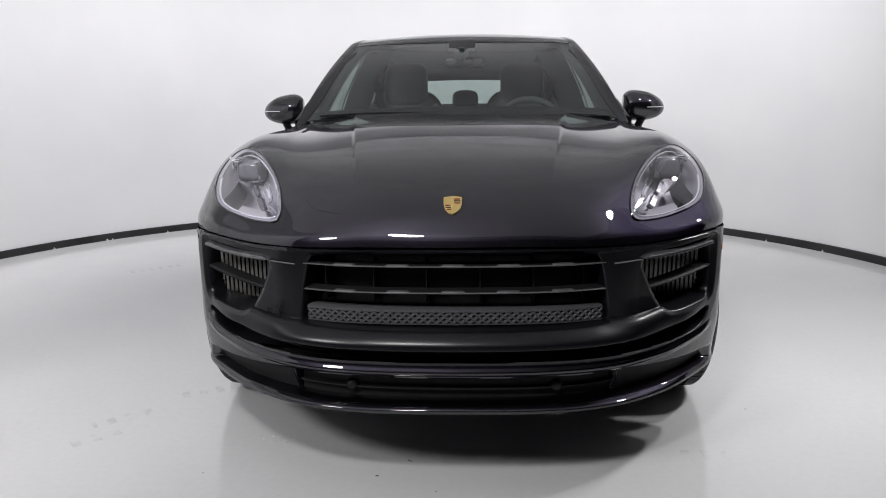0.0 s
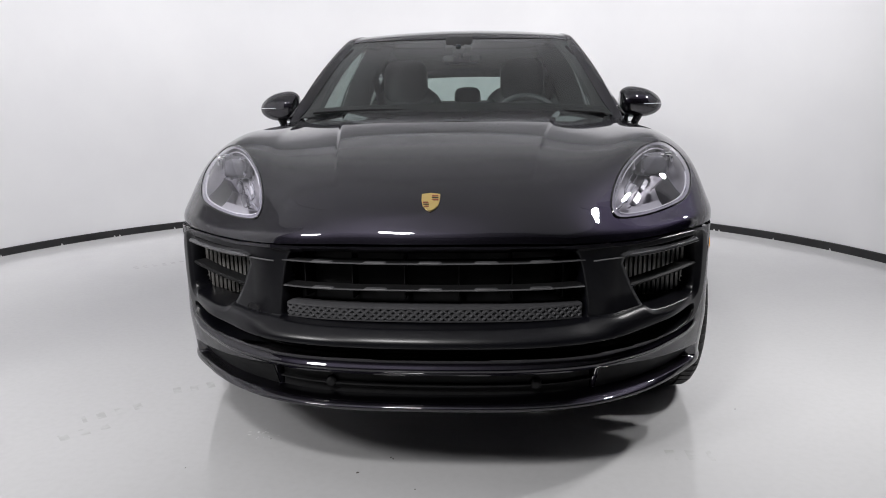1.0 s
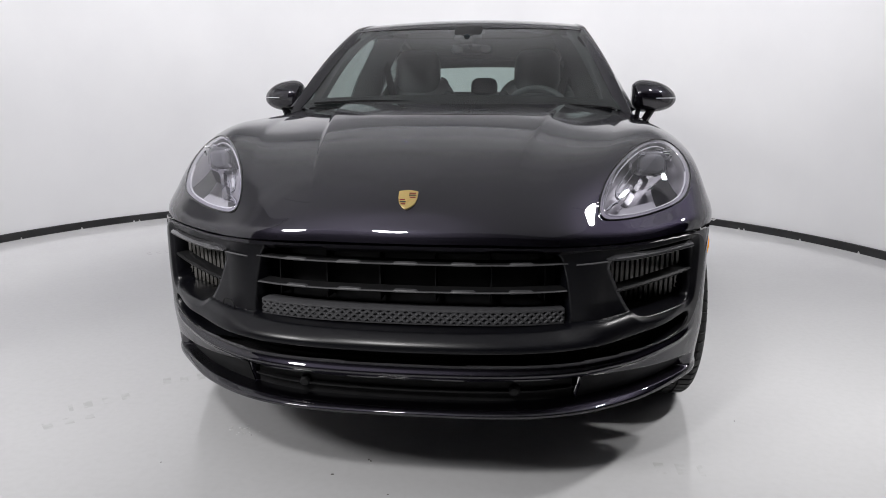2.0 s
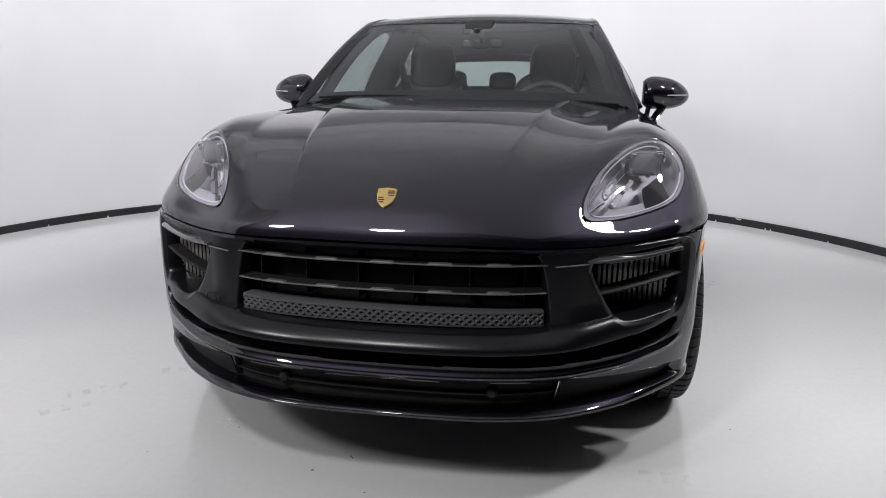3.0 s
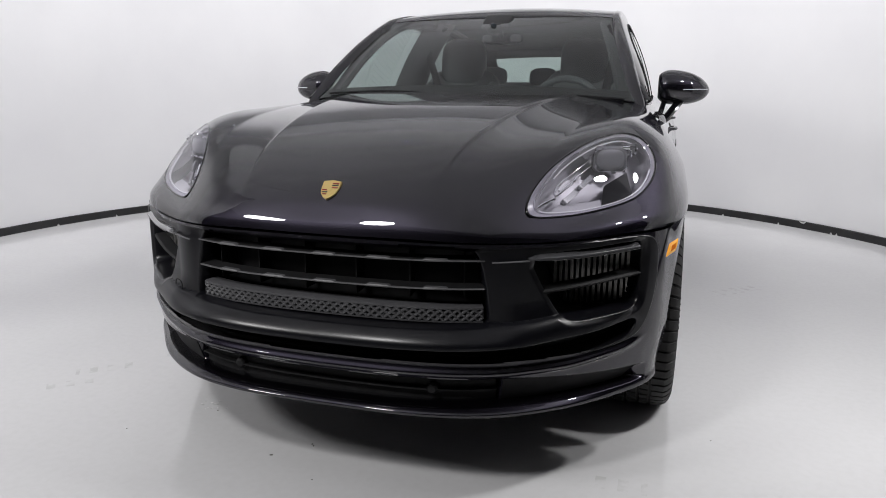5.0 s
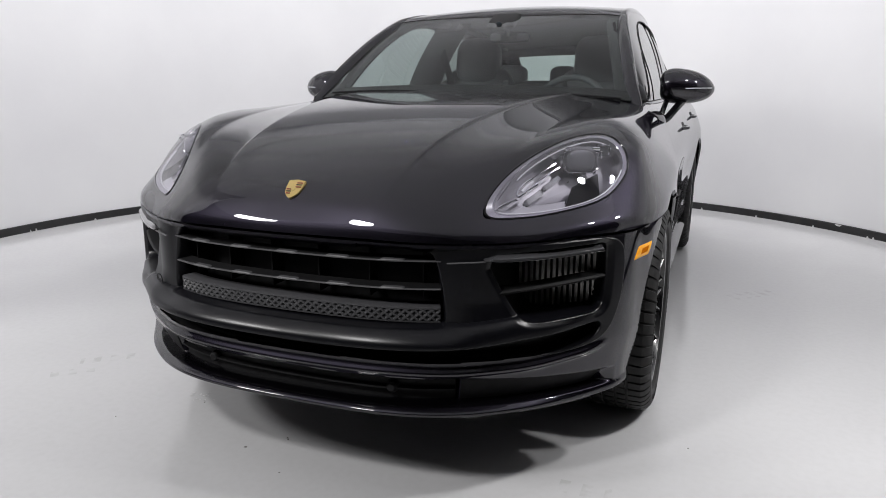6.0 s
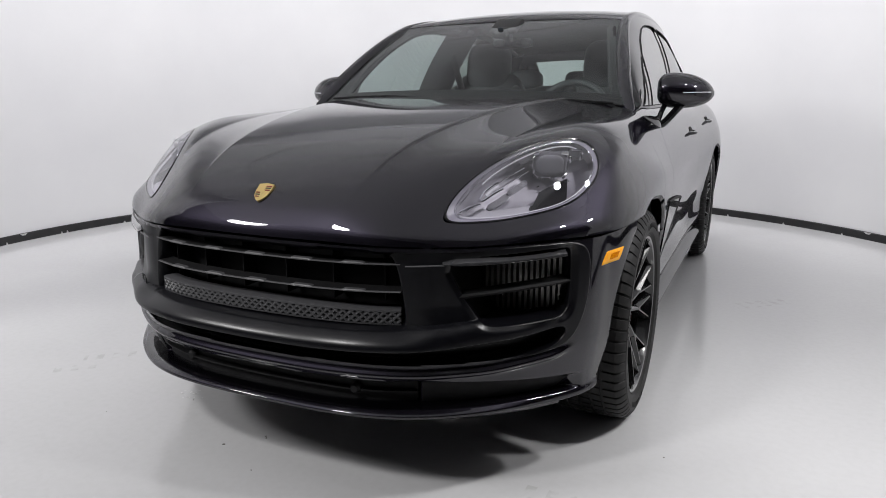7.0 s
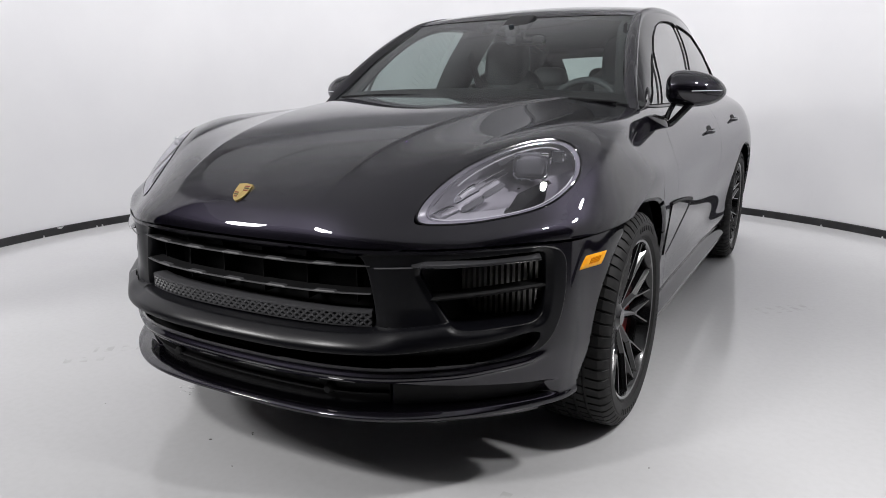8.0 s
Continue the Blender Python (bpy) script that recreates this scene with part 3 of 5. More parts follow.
def faired(us, vs, rim):
    """The shell's front as an even surface: third differences kept small, edges and lamp rim held."""
    gu, gv = np.linspace(0, 6.62, 320), np.linspace(4.02, 10, 230)
    base = shell(gu, gv)
    tu, tv = np.interp(gu + 3, np.arange(len(U_KNOT)), U_KNOT), np.interp(gv, np.arange(len(V_KNOT)), V_KNOT)
    ku, kv = np.linspace(tu[0], tu[-1], B_U), np.linspace(tv[0], tv[-1], B_V)
    nodes = shell(np.interp(ku, tu, gu), np.interp(kv, tv, gv))
    ext = 3

    def cell(i, j):
        return (i + ext) * B_V + j

    rows, goal, weight = [], [], []
    for i in range(B_U):
        for j in range(B_V):
            rows.append([(cell(i, j), 1.0)])
            goal.append(nodes[i, j])
            weight.append(30.0 if i in (0, B_U - 1) or j == 0 else (8.0 if j == B_V - 1 or i == B_U - 2 or j == 1 else (3.0 if nodes[i, j, 2] < 0.79 and nodes[i, j, 1] < 0.6 else 0.55)))
    flat = base.reshape(-1, 3)
    for q in rim:
        goal_q = np.array(q) - (0, 0, float(crease_lift(q[0], q[1])))
        k = int(((flat - goal_q) ** 2).sum(-1).argmin())
        fu = np.interp(tu[k // len(gv)], ku, np.arange(B_U))
        fv = np.interp(tv[k % len(gv)], kv, np.arange(B_V))
        terms = []
        for f0, n0 in ((fu, B_U), (fv, B_V)):
            c = int(min(max(math.floor(f0), 1), n0 - 3))
            t = f0 - c
            terms.append((c, (-t * (t - 1) * (t - 2) / 6, (t + 1) * (t - 1) * (t - 2) / 2, -(t + 1) * t * (t - 2) / 2, (t + 1) * t * (t - 1) / 6)))
        rows.append([(cell(terms[0][0] - 1 + a, terms[1][0] - 1 + b), terms[0][1][a] * terms[1][1][b]) for a in range(4) for b in range(4)])
        goal.append(goal_q)
        weight.append(RIM_WEIGHT)
    d1, d2, d3 = (-1, 1), (1, -2, 1), (-1, 3, -3, 1)
    for cu, cv in ((d3, (1,)), ((1,), d3), (d2, d1), (d1, d2)):
        for i in range(-ext, B_U - len(cu) + 1):
            for j in range(B_V - len(cv) + 1):
                rows.append([(cell(i + a, j + b), cu[a] * cv[b]) for a in range(len(cu)) for b in range(len(cv))])
                goal.append((0, 0, 0))
                weight.append(FAIR_WEIGHT * (0.25 if len(cv) > 2 and nodes[abs(i), j, 2] < 0.80 else 1.0))
    out = np.zeros((B_U, B_V, 3))
    for axis in range(3):
        a, b = np.zeros((B_U * B_V, B_U * B_V)), np.zeros(B_U * B_V)
        for terms, g, w in zip(rows, goal, weight):
            # columns past the middle are the mirror image of those on this side
            at = [(c - ext * B_V, k) if c >= ext * B_V else ((2 * ext - c // B_V - ext) * B_V + c % B_V, -k if axis == 0 else k) for c, k in terms]
            for c, k in at:
                b[c] += w * w * k * g[axis]
                for c2, k2 in at:
                    a[c, c2] += w * w * k * k2
        out[..., axis] = np.linalg.solve(a, b).reshape(B_U, B_V)
    wrapped = np.concatenate([out[3:0:-1] * MIRROR, out])
    step = ku[1] - ku[0]
    knots = ku[0] + step * np.arange(-3, B_U)
    cols = curve_at(wrapped.reshape(B_U + 3, -1), knots, np.interp(np.asarray(us), gu, tu)).reshape(len(us), B_V, 3)
    P = curve_at(cols.transpose(1, 0, 2).reshape(B_V, -1), kv, np.interp(vs, gv, tv)).reshape(len(vs), len(us), 3).transpose(1, 0, 2).copy()
    P[..., 2] += crease_lift(np.abs(P[..., 0]), P[..., 1])
    return P


RIM_WEIGHT, FAIR_WEIGHT = 0.5, 3.5
us, vs = np.linspace(0, 6.62, 520), np.linspace(4.02, 10, 260)
P = faired(us, vs, HEADLAMP[::4])
hv, hf = grid(P)
SHELL_TREE = BVHTree.FromPolygons([tuple(v) for v in hv], hf)
keep = cut(P, lambda q: arch(q, ARCH_F))
keep &= cut(P, lamp_cut)
v, f = packed(*grid(P, keep))
half = len(v)
# weld the two halves along the middle into one bonnet
mv = np.vstack([v, v * (-1, 1, 1)])
mf = list(f) + [tuple(half + i for i in reversed(q)) for q in f]
bm = bmesh.new()
vl = [bm.verts.new(q) for q in mv]
for q in mf:
    bm.faces.new([vl[i] for i in q])
bmesh.ops.remove_doubles(bm, verts=[q for q in bm.verts if abs(q.co.x) < 1e-4], dist=2e-4)
bm.verts.index_update()
mv = [q.co[:] for q in bm.verts]
mf = [tuple(q.index for q in face.verts) for face in bm.faces]
bm.free()
mv, mf = skirted(mv, mf, lambda q: flanged(q, (-0.012 * np.sign(q[0]) * (abs(q[0]) > 0.5), 0.014, -0.006)))
bonnet = piece("bonnet", mv, mf, PAINT, car, "glossy black clamshell bonnet with two long creases", sharp=40)

# flank panels, parted by narrow shut lines
for name, u0, u1, label in (("front_wing", 6.623, 7.157, ""), ("front_door", 7.160, 8.553, "glossy black front door"), ("rear_door", 8.556, 9.623, "glossy black rear door"), ("quarter_panel", 9.626, 12.0, ""), ("tail_panel", 12.005, 13.0, "")):
    us, vs = np.linspace(u0, u1, max(24, int((u1 - u0) * 70))), np.linspace(0, 10, 160)
    P = shell(us, vs)
    keep = cut(P, lambda q: arch(q, ARCH_F)) & cut(P, lambda q: arch(q, ARCH_R))
    v, f = packed(*grid(P, keep))
    v, f = skirted(v, f, lambda q: flanged(q, (-0.016 * np.sign(q[0]) if q[1] < 4.4 else 0, 0 if q[1] < 4.4 else -0.012, 0)))
    both(name, v, f, PAINT, car, label, 40)

# ---- fascia: everything below the bonnet's front edge lies on one plan curve ----
PLAN = spline([(0, 0.0), (0.16, 0.005), (0.31, 0.022), (0.44, 0.060), (0.55, 0.118), (0.68, 0.208), (0.81, 0.323), (0.863, 0.380), (0.893, 0.430), (0.911, 0.494), (0.928, 0.56), (0.941, 0.63), (0.949, 0.70)], 800)
ALONG = np.r_[0, np.cumsum(np.linalg.norm(np.diff(PLAN, axis=0), axis=1))]
END = ALONG[-1]
TANG = np.gradient(PLAN, axis=0)
TANG /= np.linalg.norm(TANG, axis=1)[:, None]


def along(x):
    """Length along the plan curve at the distance x from the car's middle."""
    return np.interp(np.abs(x), PLAN[:, 0], ALONG) * np.sign(x)


def fascia(s, z, depth):
    """A point of the nose: s along the plan curve, z up, depth into the car."""
    s, z, depth = np.broadcast_arrays(np.asarray(s, float), z, depth)
    a = np.abs(s)
    x, y = np.interp(a, ALONG, PLAN[:, 0]), np.interp(a, ALONG, PLAN[:, 1])
    tx, ty = np.interp(a, ALONG, TANG[:, 0]), np.interp(a, ALONG, TANG[:, 1])
    return np.stack([np.where(s < 0, -1, 1) * (x - ty * depth), y + tx * depth, z], -1)


def band(z0, z1, z, r=0.006):
    return smooth(z0 - r, z0 + r, z) * (1 - smooth(z1 - r, z1 + r, z))


def eased(xs, zs, reach=0.028):
    """A height along the nose that runs smoothly through the given distances from the middle and heights."""
    table = np.linspace(0, END, 700)
    rough_line = np.interp(table, along(np.array(xs)), zs)
    k = max(1, int(reach / (table[1] - table[0])))
    w = np.exp(-0.5 * (np.arange(-3 * k, 3 * k + 1) / k) ** 2)
    line = np.convolve(np.pad(rough_line, 3 * k, mode="edge"), w / w.sum(), "valid")
    return lambda a: np.interp(a, table, line)


bar_top = eased((0, 0.32, 0.5, 0.66, 0.80, 0.86), (0.398, 0.398, 0.395, 0.401, 0.424, 0.45))
lip_low = eased((0, 0.5, 0.6, 0.72, 0.81, 0.90, 0.95), (0.263, 0.258, 0.258, 0.259, 0.260, 0.270, 0.285))
shelf_top = eased((0.5, 0.8), (0.360, 0.338))
chin_low = eased((0, 0.32, 0.5, 0.66, 0.80, 0.86), (0.460, 0.461, 0.464, 0.479, 0.494, 0.51))


def softened(poly, times=2):
    """Cut the corners of a closed outline."""
    p = np.array(poly, float)
    for _ in range(times):
        q = np.roll(p, -1, axis=0)
        p = np.stack([p * 0.75 + q * 0.25, p * 0.25 + q * 0.75], 1).reshape(-1, 2)
    return p


INSERT_HALF = [(0, 0.7435), (0.30, 0.743), (0.42, 0.737), (0.50, 0.733), (0.60, 0.732), (0.72, 0.736), (0.83, 0.740), (0.862, 0.730), (0.878, 0.695), (0.879, 0.62), (0.874, 0.55), (0.862, 0.495), (0.845, 0.455), (0.815, 0.428), (0.75, 0.413), (0.66, 0.405), (0.50, 0.400), (0, 0.404)]
INSERT = [(float(along(x)), z) for x, z in INSERT_HALF]
INSERT = softened(INSERT + [(-s, z) for s, z in reversed(INSERT[1:-1])])
GAP_HALF = [(0, 0.457), (0.32, 0.458), (0.50, 0.461), (0.66, 0.476), (0.76, 0.487), (0.805, 0.494), (0.826, 0.492), (0.822, 0.466), (0.80, 0.440), (0.74, 0.421), (0.66, 0.411), (0.50, 0.405), (0, 0.409)]
GAP = [(float(along(x)), z) for x, z in GAP_HALF]
GAP = softened(GAP + [(-s, z) for s, z in reversed(GAP[1:-1])])
GRILLE_HALF = [(0, 0.731), (0.30, 0.730), (0.405, 0.722), (0.434, 0.705), (0.455, 0.60), (0.462, 0.520), (0.44, 0.512), (0, 0.508)]
GRILLE = [(float(along(x)), z) for x, z in GRILLE_HALF]
GRILLE = softened(GRILLE + [(-s, z) for s, z in reversed(GRILLE[1:-1])])
INLET = [(float(along(x)), z) for x, z in ((0.555, 0.700), (0.70, 0.712), (0.828, 0.722), (0.838, 0.70), (0.836, 0.57), (0.828, 0.532), (0.80, 0.524), (0.70, 0.519), (0.655, 0.519), (0.636, 0.529), (0.615, 0.570), (0.592, 0.615))]
INLET = softened(INLET)

def tuck(a, z):
    """How far the bumper's corner draws in towards the ground."""
    return 0.015 * smooth(0.0, 0.17, 0.45 - z) * smooth(along(0.64), along(0.88), a)


# painted bumper: corners, lower bar, lower intake and lip
ss, zz = np.linspace(-END, END, 560), np.r_[np.linspace(0.0, 0.26, 90)[:-1], np.linspace(0.26, 1.0, 120)]
S, Q = np.meshgrid(ss, zz, indexing="ij")
A = np.abs(S)
top = np.interp(A, along(np.array([0, 0.22, 0.43, 0.60, 0.80, 0.915, 0.94, 0.95])), (0.744, 0.743, 0.738, 0.733, 0.739, 0.741, 0.745, 0.748))
low = lip_low(A) - 0.03
Z = low + (top - low) * Q
bt = bar_top(A)
inner = 1 - smooth(along(0.79), along(0.86), A)
depth = np.zeros_like(Z)
depth += 0.03 * (polygon_distance(S, Z, INSERT) < -0.012)
mouth = (1 - smooth(along(0.488), along(0.50), A)) * band(0.286, 0.361, Z, 0.004)
depth += 0.055 * mouth
shelf = smooth(along(0.488), along(0.50), A) * (1 - smooth(along(0.83), along(0.878), A)) * band(lip_low(A) + 0.028, shelf_top(A), Z, 0.005)
under = np.clip((shelf_top(A) - Z) / (shelf_top(A) - lip_low(A) - 0.028), 0, 1)
depth += (0.014 + 0.024 * under) * shelf
lip = Z - lip_low(A)
depth -= 0.024 * smooth(-0.006, 0.005, lip) * smooth(0.030, 0.010, lip) * (1 - 0.85 * smooth(along(0.50), along(0.84), A))
depth += 0.05 * (1 - smooth(-0.03, 0.004, lip))
depth -= 0.009 * np.exp(-((Z - (bt - 0.016)) / 0.011) ** 2) * inner
depth += tuck(A, Z)
P = fascia(S, Z, depth)
keep = cut(P, lambda q: arch(q, ARCH_F))
di = polygon_distance(S, Z, INSERT)
keep &= (di[1:, 1:] + di[:-1, 1:] + di[1:, :-1] + di[:-1, :-1]) / 4 > -0.008
v, f = packed(*grid(P, keep))
v, f = skirted(v, f, lambda q: flanged(q, (-0.02 * np.sign(q[0]) * (abs(q[0]) > 0.8), 0.02, -0.012)))
bumper = piece("front_bumper", v, f, PAINT, car, "glossy black front bumper with a lower lip", sharp=50)

# satin insert that carries grille and side inlets
ss, zz = np.linspace(-along(0.885), along(0.885), 860), np.linspace(0.41, 0.75, 210)
S, Z = np.meshgrid(ss, zz, indexing="ij")
A = np.abs(S)
dg = polygon_distance(S, Z, GRILLE)
di = polygon_distance(A, Z, INLET)
de = polygon_distance(S, Z, INSERT)
depth = np.full_like(S, -0.004)
dgap = polygon_distance(S, Z, GAP)
up = Z - chin_low(A)
middle = 1 - 0.35 * smooth(along(0.50), along(0.66), A)
middle *= 1 - smooth(along(0.68), along(0.84), A)
depth += -0.040 * middle * np.sqrt(1 - (1 - np.clip((0.058 - up) / 0.058, 0, 1)) ** 2) * smooth(-0.03, 0.002, up)
# the column between grille and inlet stands back a little
depth += 0.010 * smooth(along(0.47), along(0.56), A) * (1 - smooth(along(0.60), along(0.72), A)) * smooth(0.50, 0.58, Z)
depth += 0.024 * (1 - smooth(along(0.430), along(0.545), A)) * smooth(0.470, 0.524, Z)
depth += np.where(dg < 0.004, 0.080 * smooth(0.003, -0.012, dg), 0)
depth += np.where(di < 0.006, 0.095 * smooth(0.003, -0.010, di), 0)
depth += np.where(dgap < 0.006, 0.060 * smooth(0.003, -0.006, dgap), 0)
# a rounded band closes the side inlet outside
depth += 0.012 * smooth(0.022, 0.0, di) * smooth(along(0.80), along(0.83), A)
depth += 0.007 * smooth(0.020, 0.0, di) * (1 - smooth(along(0.72), along(0.80), A)) * smooth(0.72, 0.66, Z)
depth += 0.007 * smooth(-0.007, 0.0, de)
c = (de[1:, 1:] + de[:-1, 1:] + de[1:, :-1] + de[:-1, :-1]) / 4
gx = (polygon_distance(S + 1e-4, Z, INSERT) - de) / 1e-4
gz = (polygon_distance(S, Z + 1e-4, INSERT) - de) / 1e-4
near = np.abs(de) < 0.0022
P = fascia(S - np.where(near, gx * de, 0), Z - np.where(near, gz * de, 0), depth)
deep = (depth[1:, 1:] + depth[:-1, 1:] + depth[1:, :-1] + depth[:-1, :-1]) / 4
v, f = packed(*grid(P, (c < 0.0) & (deep < 0.058)))
v, f = skirted(v, f, lambda q: np.array((0, 0.03, 0)))
insert = piece("bumper_insert", v, f, SATIN, car, "satin black bumper insert with grille and side inlets", sharp=60)


def sweep(section, s0, s1, n=80):
    """A bar along the nose: section is a closed loop of (depth, z)."""
    P = np.array([[fascia(s, z, d) for d, z in section] for s in np.linspace(s0, s1, n)])
    k = len(section)
    faces = [(i * k + j, (i + 1) * k + j, (i + 1) * k + (j + 1) % k, i * k + (j + 1) % k) for i in range(n - 1) for j in range(k)]
    faces += [tuple(reversed(range(k))), tuple((n - 1) * k + j for j in range(k))]
    return P.reshape(-1, 3), faces


piece("gap_backing", *sweep([(0.064, 0.372), (0.064, 0.505), (0.056, 0.505), (0.056, 0.392), (0.010, 0.392), (0.010, 0.372)], -along(0.835), along(0.835), 80), MATTE, insert)
grille = piece("grille", *sweep([(0.125, 0.50), (0.125, 0.738), (0.118, 0.738), (0.118, 0.50)], -along(0.47), along(0.47), 60), MATTE, car, "black grille with two slim horizontal blades")
for z in (0.690, 0.613):
    piece("blade", *sweep([(0.024, z + 0.003), (0.024, z - 0.004), (0.066, z - 0.012), (0.066, z + 0.006)], -along(0.452), along(0.452)), MATTE, grille)
    piece("blade_edge", *sweep([(0.026, z + 0.0020), (0.017, z + 0.0016), (0.015, z), (0.018, z - 0.0018), (0.026, z - 0.0022)], -along(0.448), along(0.448)), EDGE_GREY, grille, "thin grey edge")
    for x in (-0.32, -0.16, 0.0, 0.16, 0.32):
        s = float(along(x))
        rows = []
        for ds in (-0.036, -0.028, 0.028, 0.036):
            h = 0.0058 if abs(ds) < 0.03 else 0.002
            rows.append([fascia(s + ds, z + dz * h, d) for d, dz in ((0.030, 1.0), (0.0155, 0.9), (0.0135, 0.4), (0.0145, -0.2), (0.030, -0.2), (0.030, 1.0))])
        piece("blade_tab", *grid(np.array(rows)), EDGE_GREY, grille)
for x in (-0.40, -0.24, -0.08, 0.08, 0.24, 0.40):
    s = float(along(x))
    piece("grille_rib", *sweep([(0.06, 0.575), (0.06, 0.730), (0.12, 0.730), (0.12, 0.575)], s - 0.0016, s + 0.0016, 3), MATTE, grille)
for z0, z1 in ((0.729, 0.735), (0.505, 0.512)):
    piece("grille_box", *sweep([(0.04, z0), (0.04, z1), (0.12, z1), (0.12, z0)], -along(0.462), along(0.462), 40), MATTE, grille)
for x in (-0.464, 0.464):
    s = float(along(x))
    piece("grille_box", *sweep([(0.04, 0.505), (0.04, 0.735), (0.12, 0.735), (0.12, 0.505)], s - 0.003, s + 0.003, 2), MATTE, grille)
# the strip of small pyramids under the blades
verts, faces = [], []
half = float(along(0.448))
n, rows = 37, 4
step, rise = 2 * half / n, 0.0101
Z_LOW, Z_HIGH = 0.5205, 0.5550
for r in range(-1, rows + 2):
    for i in range(n + 1):
        cs = -half + step * (i + (0.5 if r % 2 else 0.0))
        cz = Z_LOW + rise * r
        b = len(verts)
        for k, d in ((1.0, 0.0275), (0.74, 0.0275), (0.12, 0.0355)):
            for ds, dz in ((-0.5, 0), (0, -1), (0.5, 0), (0, 1)):
                verts.append(fascia(min(max(cs + ds * step * k, -half), half), min(max(cz + dz * rise * k, Z_LOW), Z_HIGH), d))
        for k in (0, 4):
            faces += [(b + k + j, b + k + (j + 1) % 4, b + k + 4 + (j + 1) % 4, b + k + 4 + j) for j in range(4)]
        faces.append((b + 8, b + 9, b + 10, b + 11))
piece("mesh_strip", *sweep([(0.036, 0.5155), (0.0275, 0.5170), (0.0272, 0.5206), (0.038, 0.5210), (0.038, 0.5545), (0.0272, 0.5549), (0.0278, 0.5590), (0.033, 0.5620), (0.07, 0.564), (0.07, 0.5155)], -half, half), GREY_PLASTIC, grille, "grey embossed strip")
piece("embossing", verts, faces, GREY_PLASTIC, grille, sharp=10)

CORE_LEAN = 0.265


def core_y(x):
    """Where the radiator behind the side inlet stands, at the distance x from the car's middle."""
    return 0.172 + CORE_LEAN * x


# side inlets: radiator fins, a blade across, the lamp strip on top
for k in (1, -1):
    flip = k < 0
    v, f = slab([(0.545, 0.49), (0.545, 0.73), (0.87, 0.73), (0.87, 0.49)], 0.01, pose(0, core_y(0) + 0.034, 0))
    v = [(x, y + CORE_LEAN * x, z) for x, y, z in v]
    inlet = piece("side_inlet", v, f, MATTE, car, "black side inlet with a finned radiator behind it", flip)
    duct = []
    for q in np.vstack([INLET, INLET[:1]]):
        lip_ = fascia(q[0], q[1], 0.040)
        duct.append([lip_, (lip_[0], max(core_y(lip_[0]) + 0.036, lip_[1] + 0.01), q[1])])
    piece("duct", *grid(np.array(duct)), MATTE, inlet, "", flip)
    for i in range(16):
        x = 0.592 + i * 0.0156
        v, f = slab([(x - 0.0043, 0.497), (x - 0.0043, 0.722), (x + 0.0043, 0.722), (x + 0.0043, 0.497)], 0.03, pose(0, core_y(x), 0))
        piece("fin", v, f, CORE, inlet, "", flip)
    bl = []
    for i in range(24):
        t = i / 23
        s = float(along(0.575)) + (float(along(0.838)) - float(along(0.575))) * t
        z = 0.598 + 0.026 * t
        bl.append([fascia(s, z + dz, d) for d, dz in ((0.014, 0.004), (0.008, -0.001), (0.014, -0.008), (0.05, -0.010), (0.05, 0.008))])
    v, f = grid(np.array([row + row[:1] for row in bl]))
    piece("inlet_blade", v, f, MATTE, inlet, "", flip)
    bl = []
    for i in range(30):
        t = i / 29
        s = float(along(0.548)) + (float(along(0.822)) - float(along(0.548))) * t
        z = 0.695 + 0.009 * t - 0.003 * math.sin(math.pi * t)
        w = 0.30 + 0.70 * smooth(0.0, 0.12, t)
        bl.append([fascia(s, z + dz * w, d) for d, dz in ((0.014, 0.013), (0.004, 0.011), (-0.009, 0.002), (-0.010, -0.003), (-0.006, -0.007), (0.004, -0.009), (0.05, -0.009), (0.05, 0.013))])
    v, f = grid(np.array([row + row[:1] for row in bl]))
    piece("position_lamp", v, f, STRIP, inlet, "slim grey position lamp above the inlet", flip)
    pts = [fascia(float(along(0.60 + 0.222 * t)), 0.6925 + 0.0085 * t - 0.003 * math.sin(math.pi * (0.2 + 0.8 * t)), -0.0095) for t in np.linspace(0.0, 1, 30)]
    piece("light_guide", *tube(pts, 0.0016, 6), GLOSS, inlet, "", flip)
    pts = [fascia(float(along(0.462 + 0.09 * t)), 0.690 + 0.001 * t, -0.0035) for t in np.linspace(0, 1, 10)]
    piece("trim_line", *tube(pts, 0.0022, 6), EDGE_GREY, inlet, "", flip)
    # amber side marker
    s0 = float(np.interp(0.437, PLAN[:, 1], ALONG))
    mk = []
    for t in np.linspace(0, 1, 12):
        rim = min(1.0, 0.35 + 9 * min(t, 1 - t))
        mk.append([fascia(s0 + 0.126 * t + 0.034 * h, 0.6505 - 0.003 * t + 0.0405 * h, 0.003 - 0.006 * rim * k) for h, k in ((0.0, 0.0), (0.08, 0.75), (0.3, 0.95), (0.5, 1.0), (0.7, 0.95), (0.92, 0.75), (1.0, 0.0))])
    marker = piece("side_marker", *grid(np.array(mk)), AMBER, car, "amber side marker lamp", flip, 50)
    for k in range(7):
        t = 0.34 + 0.062 * k
        rib = [fascia(s0 + 0.126 * t + 0.034 * h, 0.6495 + 0.0405 * h, -0.0032) for h in np.linspace(0.32, 0.70, 4)]
        piece("marker_rib", *tube(rib, 0.0013, 6), AMBER_DEEP, marker, "", flip)
    # parking sensor in the lower intake
    c0 = fascia(float(along(0.311)), 0.322, 0.036)
